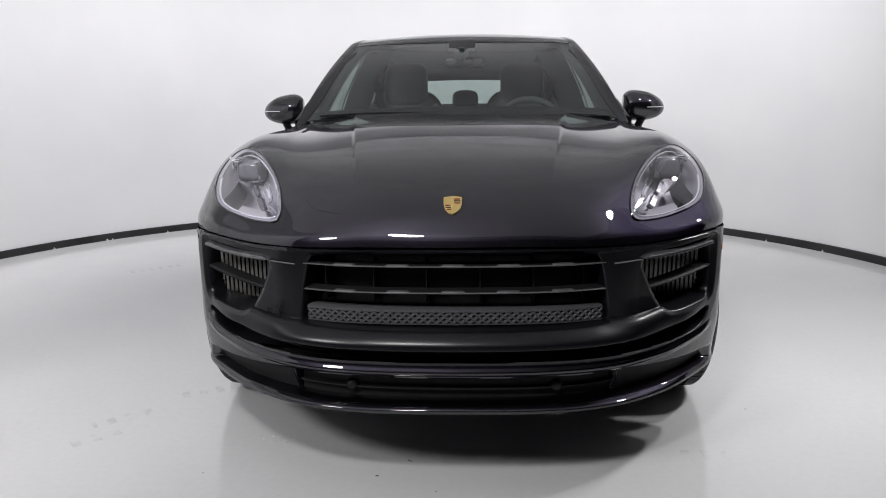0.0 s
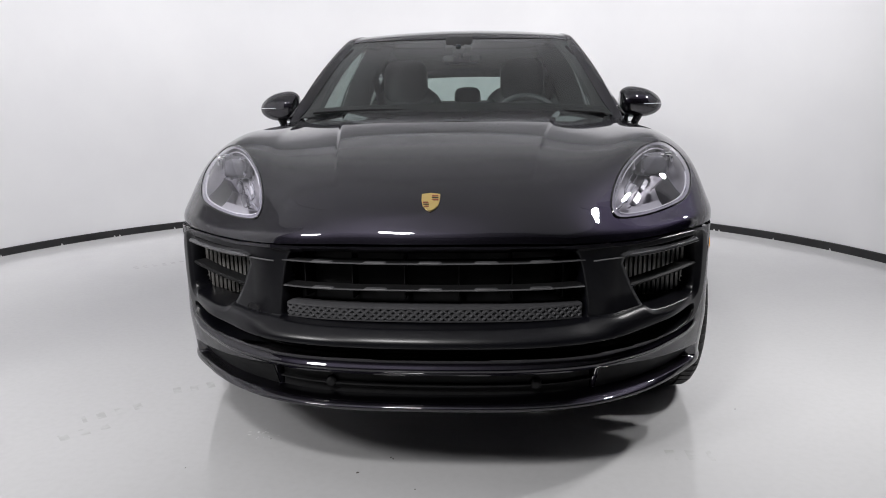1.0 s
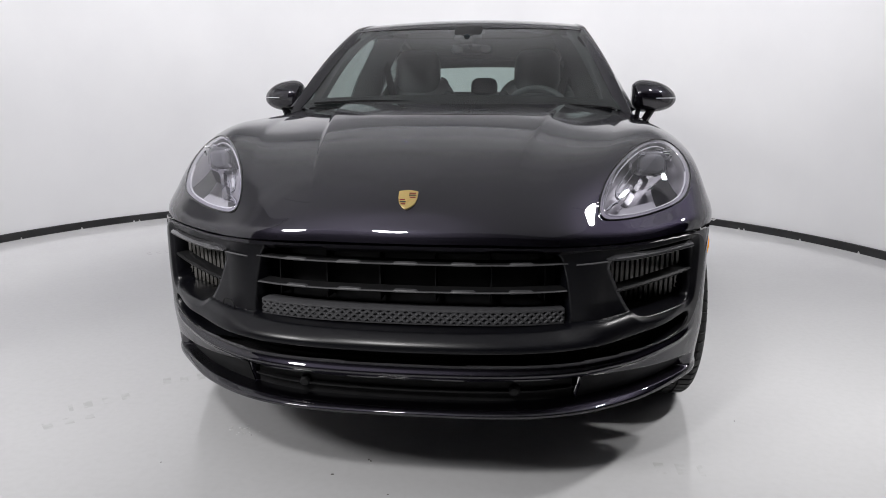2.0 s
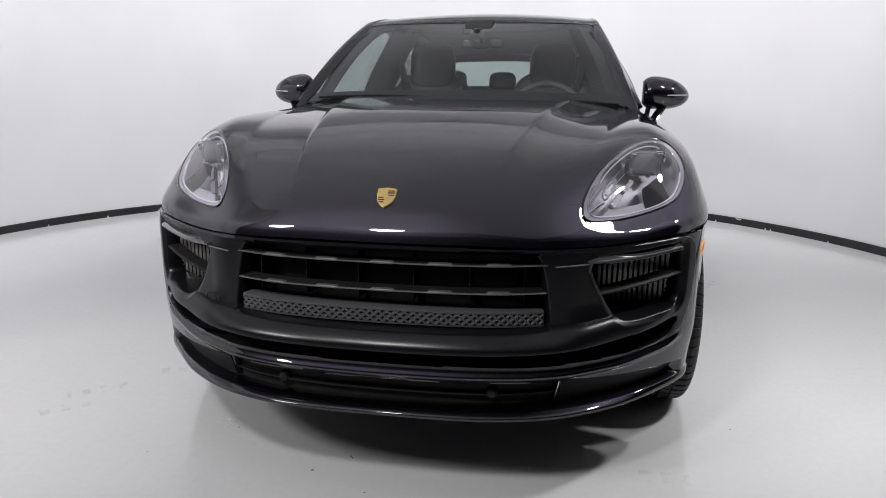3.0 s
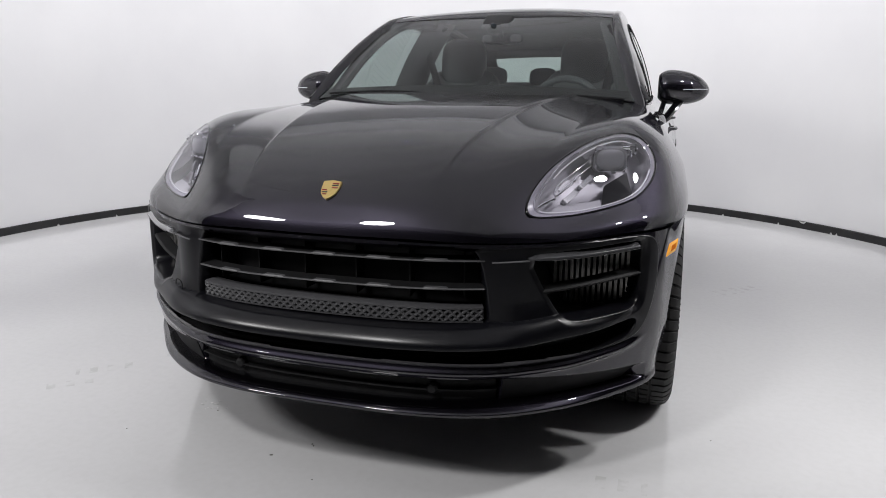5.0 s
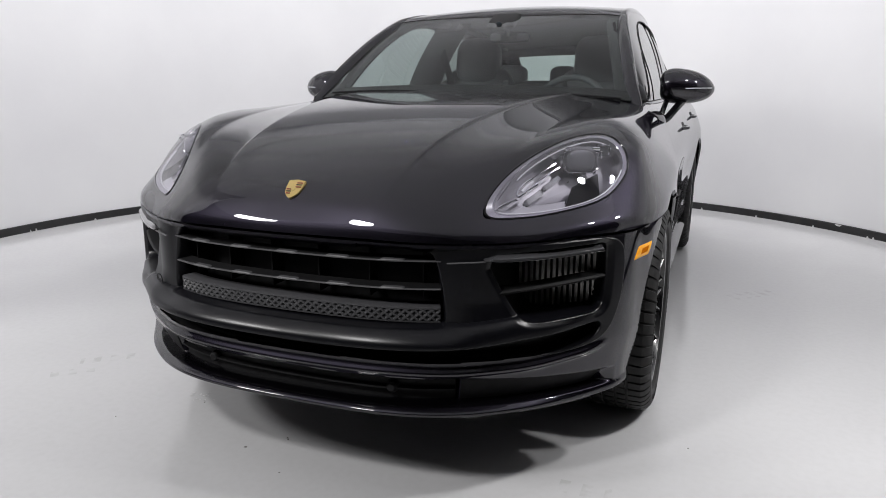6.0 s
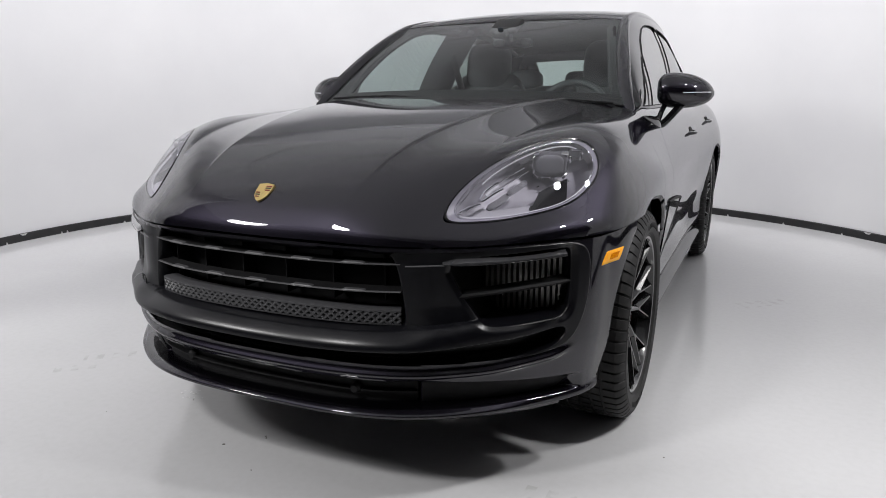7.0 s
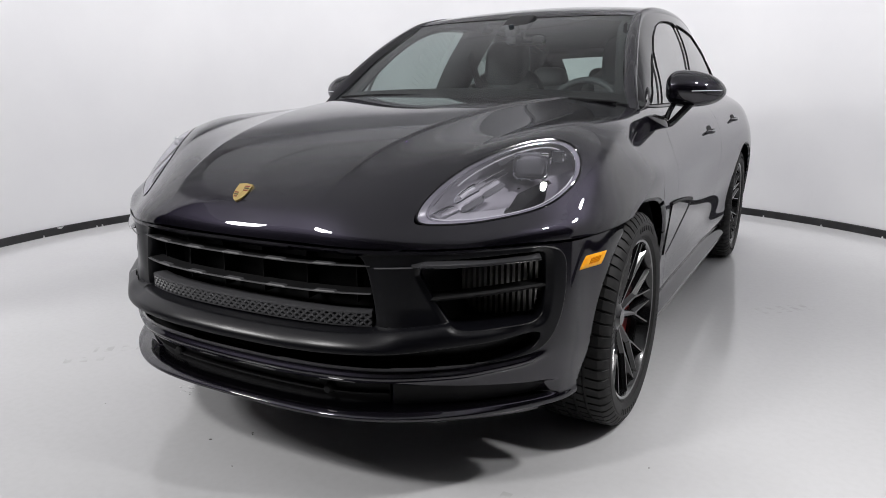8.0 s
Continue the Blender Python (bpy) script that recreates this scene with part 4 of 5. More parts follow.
    v, f = lathe([(-0.002, 0.0001), (-0.002, 0.010), (-0.004, 0.0125), (-0.008, 0.0165), (-0.03, 0.019)], 20, (0, 0, 0), "x")
    v = np.array([(c0[0] + q[1], c0[1] - q[0] - 0.012, c0[2] + q[2]) for q in v])
    piece("parking_sensor", v, f, MATTE, car, "", flip)
    # satin panel between lower intake and wheel arch
    rows = []
    for t in np.linspace(0, 1, 30):
        s = float(along(0.500)) + (float(along(0.864)) - float(along(0.500))) * t
        end = 0.02 + 0.98 * math.sqrt(1 - max(0.0, (t - 0.80) / 0.20) ** 2)
        bottom, top_ = float(lip_low(s)) + 0.031, float(shelf_top(s)) - 0.003
        zc, zh = (bottom + top_) / 2, (top_ - bottom) / 2 * end
        rows.append([fascia(s, zc + zh * k, d + float(tuck(s, zc + zh * k))) for k, d in ((-1.1, 0.044), (-1.0, 0.035), (0.0, 0.0235), (1.0, 0.0125), (1.1, 0.020))])
    piece("lower_panel", *grid(np.array(rows)), MATTE, car, "", flip)
# lower intake: dark back wall with two thin bars
lower = piece("lower_intake", *sweep([(0.052, 0.284), (0.052, 0.366), (0.046, 0.366), (0.046, 0.284)], -along(0.49), along(0.49), 60), MATTE, car)
for z in (0.320,):
    piece("intake_bar", *sweep([(0.030, z + 0.002), (0.030, z - 0.002), (0.05, z - 0.003), (0.05, z + 0.003)], -along(0.488), along(0.488), 60), MATTE, lower)
# round cover of the towing eye
s0 = -float(along(0.545))
ring = [fascia(s0 + 0.026 * math.copysign(abs(math.cos(a)) ** 0.6, math.cos(a)), 0.520 + 0.028 * math.copysign(abs(math.sin(a)) ** 0.6, math.sin(a)), -0.0065) for a in np.linspace(0, 2 * math.pi, 41)[:-1]]
piece("towing_cover_joint", *tube(ring, 0.0018, 5, True), MATTE, insert)

# ---- headlamps ----
centre = HEADLAMP.mean(axis=0)


def on_shell(p, lift=0.0):
    q, nrm, _, _ = SHELL_TREE.find_nearest(Vector(p))
    if nrm.y > 0:
        nrm = -nrm
    return np.array(q + nrm * lift)


def lamp_ring(k, lift):
    ring = np.array([on_shell(centre + (q - centre) * k, lift) for q in HEADLAMP])
    for _ in range(8):
        ring = ring * 0.5 + (np.roll(ring, 1, axis=0) + np.roll(ring, -1, axis=0)) * 0.25
    return ring


n = len(HEADLAMP)


def rings(levels):
    verts = np.vstack(levels)
    faces = []
    for r in range(len(levels) - 1):
        for i in range(n):
            j = (i + 1) % n
            faces.append((r * n + i, (r + 1) * n + i, (r + 1) * n + j, r * n + j))
    return verts, faces


INWARD = np.array((-0.10, 0.93, -0.30))
TIP, TOP = np.array((0.540, 0.163, 0.806)), np.array((0.808, 0.636, 0.996))
LONG = TOP - TIP
ACROSS = np.cross(LONG, (-0.55, 0.62, -0.2))
ACROSS *= math.copysign(np.linalg.norm(LONG), ACROSS[2]) / np.linalg.norm(ACROSS)
lens_levels = [lamp_ring(k, 0.0005 + 0.015 * (1 - k * k)) for k in (0.990, 0.975, 0.95, 0.91, 0.86, 0.8, 0.72, 0.62, 0.5, 0.38, 0.25, 0.12, 0.02)]
bowl_levels = [lamp_ring(k, 0) + INWARD * d for k, d in ((0.992, 0.0), (0.985, 0.010), (0.93, 0.016), (0.905, 0.022), (0.89, 0.04), (0.87, 0.075), (0.78, 0.10), (0.60, 0.115), (0.30, 0.12), (0.02, 0.12))]


def in_lamp(a, b, deep):
    """A point in the lamp: a from its tip to its far top, b across, deep behind the lens."""
    return on_shell(TIP + LONG * a + ACROSS * b) + INWARD * deep


def module_at(p, turn=18):
    return Matrix.Translation(p) @ pose(0, 0, 0, 0, 0, turn)


def lamp_line(points, r, sides=6):
    return tube(spline([in_lamp(*q) for q in points], 14), r, sides)


for flip in (False, True):
    lamp = piece("headlight", *rings(bowl_levels), LAMP_GREY, car, "clear headlight with grey reflector and black lower deck", flip, 50)
    piece("bezel", *rings([lamp_ring(k, 0) + INWARD * d for k, d in ((0.985, 0.003), (0.965, 0.006), (0.925, 0.010), (0.905, 0.014), (0.900, 0.022))]), BEZEL, lamp, "frosted grey bezel round the lamp", flip)
    piece("bezel_line", *tube(lamp_ring(0.905, 0) + INWARD * 0.011, 0.0011, 6, True), CHROME, lamp, "thin bright line", flip)
    piece("seal", *tube(lamp_ring(1.0, -0.001), 0.0036, 6, True), GLOSS, lamp, "", flip)
    ln = piece("lens", *rings(lens_levels), LENS, lamp, "clear curved lens", flip)
    ln.visible_shadow = False
    # glossy black deck under the projector, frosted panel between it and the tip
    low_ring, mid_ring = lamp_ring(0.885, 0), lamp_ring(0.66, 0)
    deck = []
    for i in range(int(n * 0.695), int(n * 0.80) + 1):
        t = (i / n - 0.695) / 0.105
        near_, far_ = low_ring[i] + INWARD * 0.020, in_lamp(0.665 - 0.19 * t, -0.110 + 0.012 * t, 0.060)
        deck.append([near_ + INWARD * 0.012, near_, near_ * 0.7 + far_ * 0.3 + INWARD * 0.006, near_ * 0.3 + far_ * 0.7 + INWARD * 0.006, far_, far_ + INWARD * 0.05])
    piece("lamp_deck", *grid(np.array(deck)), LAMP_DARK, lamp, "gloss black lower deck", flip)
    panel = [[low_ring[i] + INWARD * 0.019, low_ring[i] * 0.5 + mid_ring[i] * 0.5 + INWARD * 0.025, mid_ring[i] + INWARD * 0.040, mid_ring[i] + INWARD * 0.10] for i in range(int(n * 0.80), int(n * 0.955))]
    piece("lamp_panel", *grid(np.array(panel)), LAMP_PANEL, lamp, "frosted grey panel", flip)
    ledge = [low_ring[i] + INWARD * 0.016 for i in range(int(n * 0.57), int(n * 0.985))]
    piece("deck_edge", *tube(ledge, 0.0028, 6), GUIDE, lamp, "", flip)
    guide = [lamp_ring(0.80, 0)[i % n] + INWARD * 0.030 for i in range(int(n * 0.10), int(n * 0.48))]
    piece("running_light", *tube(guide, 0.0024, 8), GUIDE, lamp, "white light guide", flip)
    # two slim bars bent into a hairpin near the tip
    piece("running_light", *lamp_line([(0.34, 0.055, 0.035), (0.27, 0.05, 0.03), (0.205, 0.022, 0.026), (0.20, 0.010, 0.026), (0.25, 0.008, 0.028), (0.34, 0.012, 0.035)], 0.0035, 8), CHROME, lamp, "bright hairpin light guide", flip)
    piece("guide_core", *lamp_line([(0.33, 0.036, 0.035), (0.29, 0.034, 0.033), (0.24, 0.022, 0.03)], 0.0045, 8), GUIDE, lamp, "", flip)
    piece("accent_bar", *lamp_line([(0.07, 0.012, 0.02), (0.12, 0.010, 0.022), (0.19, -0.004, 0.024)], [0.002] + [0.0042] * 12 + [0.002], 8), CHROME, lamp, "", flip)
    piece("accent_bar", *lamp_line([(0.10, 0.045, 0.016), (0.30, 0.125, 0.02), (0.48, 0.165, 0.026)], [0.001] + [0.0020] * 12 + [0.001], 6), CHROME, lamp, "", flip)
    for b in (0.030, 0.062):
        piece("accent_rib", *lamp_line([(0.34, b, 0.05), (0.42, b + 0.004, 0.055), (0.52, b + 0.01, 0.065)], 0.0016, 6), CHROME, lamp, "", flip)
    for a, b, w in ((0.20, -0.045, 0.012), (0.34, -0.030, 0.010)):
        piece("lamp_shelf", *lamp_line([(a, b, 0.035), (a + 0.07, b + 0.004, 0.04), (a + 0.13, b + 0.012, 0.045)], [w * 0.5] + [w] * 12 + [w * 0.5], 4), LAMP_MID_GREY, lamp, "", flip)
    # projector: round dark glass in a square module
    mc = in_lamp(0.655, 0.012, 0.062)
    part("projector", block((0.100, 0.05, 0.078), module_at(mc), 0.012, 3), LAMP_MID_GREY, lamp, "grey square projector module", flip)
    v, f = pillow((0.084, 0.034, 0.062), module_at(mc) @ pose(0, -0.020, 0.0), 3.0)
    piece("projector_glass", v, f, LAMP_GLASS, lamp, "", flip)
    outline = [(0.050 * cx, -0.027, 0.036 * cz) for cx, cz in ((-0.62, 1), (-1, 0.6), (-1, -0.6), (-0.7, -1), (0.7, -1), (1, -0.6), (1, 0.6), (0.62, 1))]
    piece("projector_trim", *tube([np.array(module_at(mc) @ Vector(q)) for q in outline], 0.0014, 6), CHROME, lamp, "thin bright frame", flip)
    for dx, dz, sx, sz in ((-0.040, 0.033, 0.016, 0.006), (0.042, 0.036, 0.022, 0.009), (-0.046, -0.018, 0.005, 0.014), (-0.030, -0.038, 0.012, 0.004), (0.008, -0.038, 0.014, 0.005), (0.040, -0.037, 0.010, 0.005), (0.058, 0.018, 0.005, 0.02)):
        part("projector_lug", block((sx, 0.010, sz), module_at(mc) @ pose(dx, -0.032, dz, 12), 0.0015), CHROME, lamp, "", flip)
    side_mc = in_lamp(0.83, -0.012, 0.055)
    part("side_projector", block((0.040, 0.03, 0.036), module_at(side_mc, 30), 0.006, 2), LAMP_MID_GREY, lamp, "", flip)
    part("side_projector_trim", block((0.032, 0.008, 0.005), module_at(side_mc, 30) @ pose(0, -0.016, 0.016), 0.0015), CHROME, lamp, "", flip)
    part("side_projector_trim", block((0.007, 0.008, 0.024), module_at(side_mc, 30) @ pose(0.012, -0.016, -0.002), 0.0015), CHROME, lamp, "", flip)
    hood = [[in_lamp(a, b, d) for b, d in ((0.085, 0.045), (0.11, 0.03), (0.15, 0.028))] for a in np.linspace(0.52, 0.86, 10)]
    piece("projector_hood", *grid(np.array(hood)), LAMP_MID_GREY, lamp, "", flip)

# ---- badge: a plain shield on the bonnet ----
b0, n0, _, _ = SHELL_TREE.ray_cast(Vector((0.0001, -1, 0.858)), Vector((0, 1, 0)))
slope = math.degrees(math.atan2(-n0.z, -n0.y)) if n0.y > 0 else math.degrees(math.atan2(n0.z, -n0.y))
BADGE = pose(0, b0.y, b0.z) @ pose(0, 0, 0, -slope)
SHIELD = [(-0.0265, 0.030), (-0.012, 0.0325), (0.0, 0.0345), (0.012, 0.0325), (0.0265, 0.030), (0.0262, 0.006), (0.022, -0.014), (0.012, -0.027), (0.0, -0.0345), (-0.012, -0.027), (-0.022, -0.014), (-0.0262, 0.006)]
v, f = slab(SHIELD, -0.006, BADGE @ pose(0, 0.002, 0))
badge = piece("badge", v, f, GOLD, car, "small gold shield badge with dark red and black bars", sharp=30)
for x0, x1, z0, z1, mat in ((0.003, 0.022, 0.005, 0.0085, ENAMEL_RED), (0.003, 0.022, 0.013, 0.0165, ENAMEL_BLACK), (0.003, 0.0215, 0.020, 0.0235, ENAMEL_RED), (-0.0215, -0.004, -0.004, -0.0005, ENAMEL_RED), (-0.020, -0.004, -0.0115, -0.008, ENAMEL_BLACK), (-0.0165, -0.004, -0.019, -0.0155, ENAMEL_RED)):
    v, f = slab([(x0, z0), (x0, z1), (x1, z1), (x1, z0)], -0.0010, BADGE @ pose(0, -0.0040, 0))
    piece("enamel_bar", v, f, mat, badge)
v, f = slab([(-0.007, -0.002), (-0.006, 0.006), (0.0, 0.008), (0.006, 0.006), (0.007, -0.002), (0.0, -0.009)], -0.0012, BADGE @ pose(0, -0.0040, 0))
piece("centre_shield", v, f, GOLD, badge)

# ---- cabin: glass, pillars, roof ----
WS_BASE = [(0, 1.375, 1.112), (0.30, 1.388, 1.108), (0.55, 1.420, 1.100), (0.69, 1.450, 1.092), (0.745, 1.468, 1.086)]
WS_TOP = [(0, 2.130, 1.500), (0.25, 2.128, 1.499), (0.45, 2.113, 1.493), (0.55, 2.092, 1.486), (0.588, 2.078, 1.480)]
RAIL_OUT = [(0.790, 1.472, 1.072), (0.756, 1.55, 1.158), (0.722, 1.67, 1.250), (0.682, 1.83, 1.350), (0.643, 2.01, 1.440), (0.626, 2.14, 1.486), (0.618, 2.45, 1.525), (0.615, 2.85, 1.538), (0.610, 3.25, 1.515), (0.600, 3.65, 1.435), (0.60, 4.0, 1.30), (0.63, 4.2, 1.16)]
RAIL_IN = [(0.748, 1.462, 1.080), (0.713, 1.54, 1.170), (0.677, 1.655, 1.264), (0.637, 1.81, 1.365), (0.603, 1.985, 1.452), (0.588, 2.10, 1.494), (0.578, 2.40, 1.548), (0.570, 2.85, 1.566), (0.562, 3.25, 1.545), (0.55, 3.65, 1.47), (0.54, 4.0, 1.34), (0.56, 4.25, 1.17)]
base, head = spline(WS_BASE, 40), spline(WS_TOP, 40)
ts = np.linspace(0, 1, 36)
P = np.array([[base[i] * (1 - t) + head[i] * t + np.array((0, -0.020, 0.034)) * math.sin(math.pi * t) * (1 - 0.25 * i / 39) for t in ts] for i in range(40)])
P = np.concatenate([(P * (-1, 1, 1))[::-1][:-1], P])
ws = piece("windscreen", *grid(P), GLASS, car, "large raked windscreen, faint green tint")
ws.visible_shadow = False
# black printed border of the glass, on its inside
nu, nv = P.shape[:2]
U, V = np.meshgrid(np.linspace(-1, 1, nu), np.linspace(0, 1, nv), indexing="ij")
Pi = P + np.array((0, 0.004, -0.003))
c = lambda a: (a[1:, 1:] + a[:-1, 1:] + a[1:, :-1] + a[:-1, :-1]) / 4
frit = (c(np.abs(U)) > 0.945) | (c(V) < 0.085) | (c(V) > 0.965) | ((np.abs(c(U)) < 0.14) & (c(V) > 0.90))
v, f = packed(*grid(Pi, frit))
piece("glass_border", v, f, MATTE, ws, "black printed border")

ro, ri = spline(RAIL_OUT, 80), spline(RAIL_IN, 80)
for flip in (False, True):
    rows = []
    for i in range(80):
        a, b = ri[i], ro[i]
        m = (a + b) / 2 + np.array((0.008, -0.005, 0.012))
        rows.append([a + (-0.012, 0, -0.02), a, a * 0.7 + m * 0.3 + (0, 0, 0.004), m, b * 0.7 + m * 0.3 + (0.003, 0, 0.002), b, b + (-0.02, 0, -0.012)])
    rows.insert(0, [np.array(q) + (0.010, -0.050, -0.050) for q in rows[0]])
    v, f = grid(np.array(rows))
    piece("roof_rail", v, f, PAINT, car, "glossy black windscreen pillar and roof rail", flip, 45)
# roof skin
roof = []
for i in range(24, 80):
    e = ri[i]
    t = (e[1] - 2.1) / 2.1
    crown = 0.028 + 0.008 * smooth(2.1, 2.7, e[1])
    roof.append([(e[0] * s, e[1] + 0.035 * (1 - s * s) * (1 if t < 0.5 else 1.5), e[2] + crown * (1 - s * s)) for s in np.linspace(-1, 1, 31)])
lead = [(x, y + 0.004, z + 0.004) for x, y, z in np.concatenate([(head * (-1, 1, 1))[::-1][:-1], head])[np.linspace(0, 78, 31).astype(int)]]
roof = [r for r in roof if r[0][1] > 2.14 and r[0][1] < 3.75]
roof.insert(0, lead)
piece("roof", *grid(np.array(roof)), PAINT, car, "glossy black roof", False, 45)
# hatch with rear window
hatch = []
bot = [(x, y, z) for x, y, z in [(0.58 * s, 4.32 - 0.10 * s * s, 1.145) for s in np.linspace(-1, 1, 31)]]
last = np.array(roof[-1])
hp = np.array([[last[i] * (1 - t) + np.array(bot[i]) * t + np.array((0, 0.05, 0.03)) * math.sin(math.pi * t) for i in range(31)] for t in np.linspace(0, 1, 30)])
U, V = np.meshgrid(np.linspace(0, 1, 30), np.linspace(-1, 1, 31), indexing="ij")
win = (c(U) > 0.38) & (c(U) < 0.95) & (np.abs(c(V)) < 0.82)
v, f = packed(*grid(hp, ~win))
piece("tailgate", v, f, PAINT, car, "")
v, f = packed(*grid(hp, win))
piece("rear_window", v, f, GLASS_REAR, car, "tinted rear window").visible_shadow = False

# door frames and side glass, between waist and roof rail
def waist(y):
    ws_ = np.array(LINES[9])[6:13]
    return np.interp(y, ws_[:, 1], ws_[:, 0]), np.interp(y, ws_[:, 1], ws_[:, 2])


ys = np.linspace(1.495, 4.18, 320)
ry = np.interp(ys, ro[:, 1], np.arange(80))
side = []
for y, r in zip(ys, ry):
    i = int(min(r, 78))
    top_ = ro[i] * (1 - (r - i)) + ro[i + 1] * (r - i)
    wx, wz = waist(y)
    low_ = np.array((wx, y, wz))
    side.append([low_ * (1 - t) + top_ * t + np.array((0.022, 0, 0)) * math.sin(math.pi * t) for t in np.linspace(0, 1, 90)])
side = np.array(side)
Y, Zs = side[..., 1], side[..., 2]
FRONT_WIN = [(1.835, 1.080), (2.58, 1.083), (2.655, 1.25), (2.70, 1.32), (2.735, 1.40), (2.735, 1.475), (2.70, 1.490), (2.56, 1.490), (2.40, 1.478), (2.25, 1.446), (2.10, 1.388), (1.965, 1.312), (1.90, 1.245)]
QUARTER = [(1.64, 1.080), (1.815, 1.080), (1.878, 1.240), (1.925, 1.298), (1.83, 1.250), (1.70, 1.165)]
REAR_WIN = [(2.610, 1.085), (3.62, 1.108), (3.72, 1.20), (3.62, 1.365), (3.30, 1.455), (3.0, 1.478), (2.80, 1.488), (2.765, 1.475), (2.765, 1.40), (2.73, 1.32), (2.685, 1.25)]
FRONT_WIN, QUARTER, REAR_WIN = (np.array(w) for w in (FRONT_WIN, QUARTER, REAR_WIN))


def win_distance(P):
    d = 1e9
    for w in (FRONT_WIN, QUARTER, REAR_WIN):
        d = np.minimum(d, polygon_distance(P[..., 1], P[..., 2], w))
    return d


sp = side.copy()
keep = cut(sp, win_distance)
fv, ff = packed(*grid(sp, keep))
for flip in (False, True):
    fr = piece("door_frame", fv, ff, GLOSS, car, "gloss black window surround", flip, 45)
    for w, nm, mat in ((FRONT_WIN, "front_side_window", GLASS_SIDE), (QUARTER, "quarter_light", GLASS_SIDE), (REAR_WIN, "rear_side_window", GLASS_DARK)):
        d = polygon_distance(Y, Zs, w)
        v, f = packed(*grid(side + (-0.006, 0, 0), c(d) < 0.012))
        piece(nm, v, f, mat, fr, "", flip).visible_shadow = False

# black rubber seals round the side windows
SIDE_Y = side[:, 0, 1]


def side_at(y, z):
    """A point of the cabin's side at the length y and height z."""
    i = int(np.clip(np.searchsorted(SIDE_Y, y), 1, len(SIDE_Y) - 1))
    return (float(np.interp(z, side[i, :, 2], side[i, :, 0])) + 0.002, y, z)


for flip in (False, True):
    for w in (FRONT_WIN, QUARTER, REAR_WIN):
        loop = np.vstack([w, w[:1]])
        path = [side_at(*(loop[i] * (1 - t) + loop[i + 1] * t)) for i in range(len(w)) for t in np.linspace(0, 1, 9)[:-1]]
        piece("window_seal", *tube(path, 0.0026, 6, True), MATTE, car, "", flip)

# ---- door mirrors ----
def mirror_round(t):
    """How full the mirror's section is, from inboard to outboard."""
    return max(0.02, 1 - abs(2 * (0.04 + 0.96 * t) ** 0.78 - 1) ** 2.5) ** 0.5


def mirror_housing():
    verts, faces = [], []
    nu, nv = 40, 26
    for j in range(nv + 1):
        t = j / nv  # from inboard to outboard
        x = 0.830 + 0.226 * t
        r = mirror_round(t)
        hz, hy = 0.083 * r * (1.0 - 0.18 * t), 0.105 * r
        cz, cy = 1.148 - 0.016 * t * t, 1.80 + 0.07 * t
        for i in range(nu):
            a = 2 * math.pi * i / nu
            ca, sa = math.cos(a), math.sin(a)
            back = 0.45 if ca > 0 else 1.0
            verts.append((x, cy + hy * ca * back, cz + hz * math.copysign(abs(sa) ** 0.9, sa)))
    for j in range(nv):
        for i in range(nu):
            k = (i + 1) % nu
            faces.append((j * nu + i, (j + 1) * nu + i, (j + 1) * nu + k, j * nu + k))
    faces += [tuple(range(nu)), tuple(nv * nu + i for i in reversed(range(nu)))]
    return verts, faces


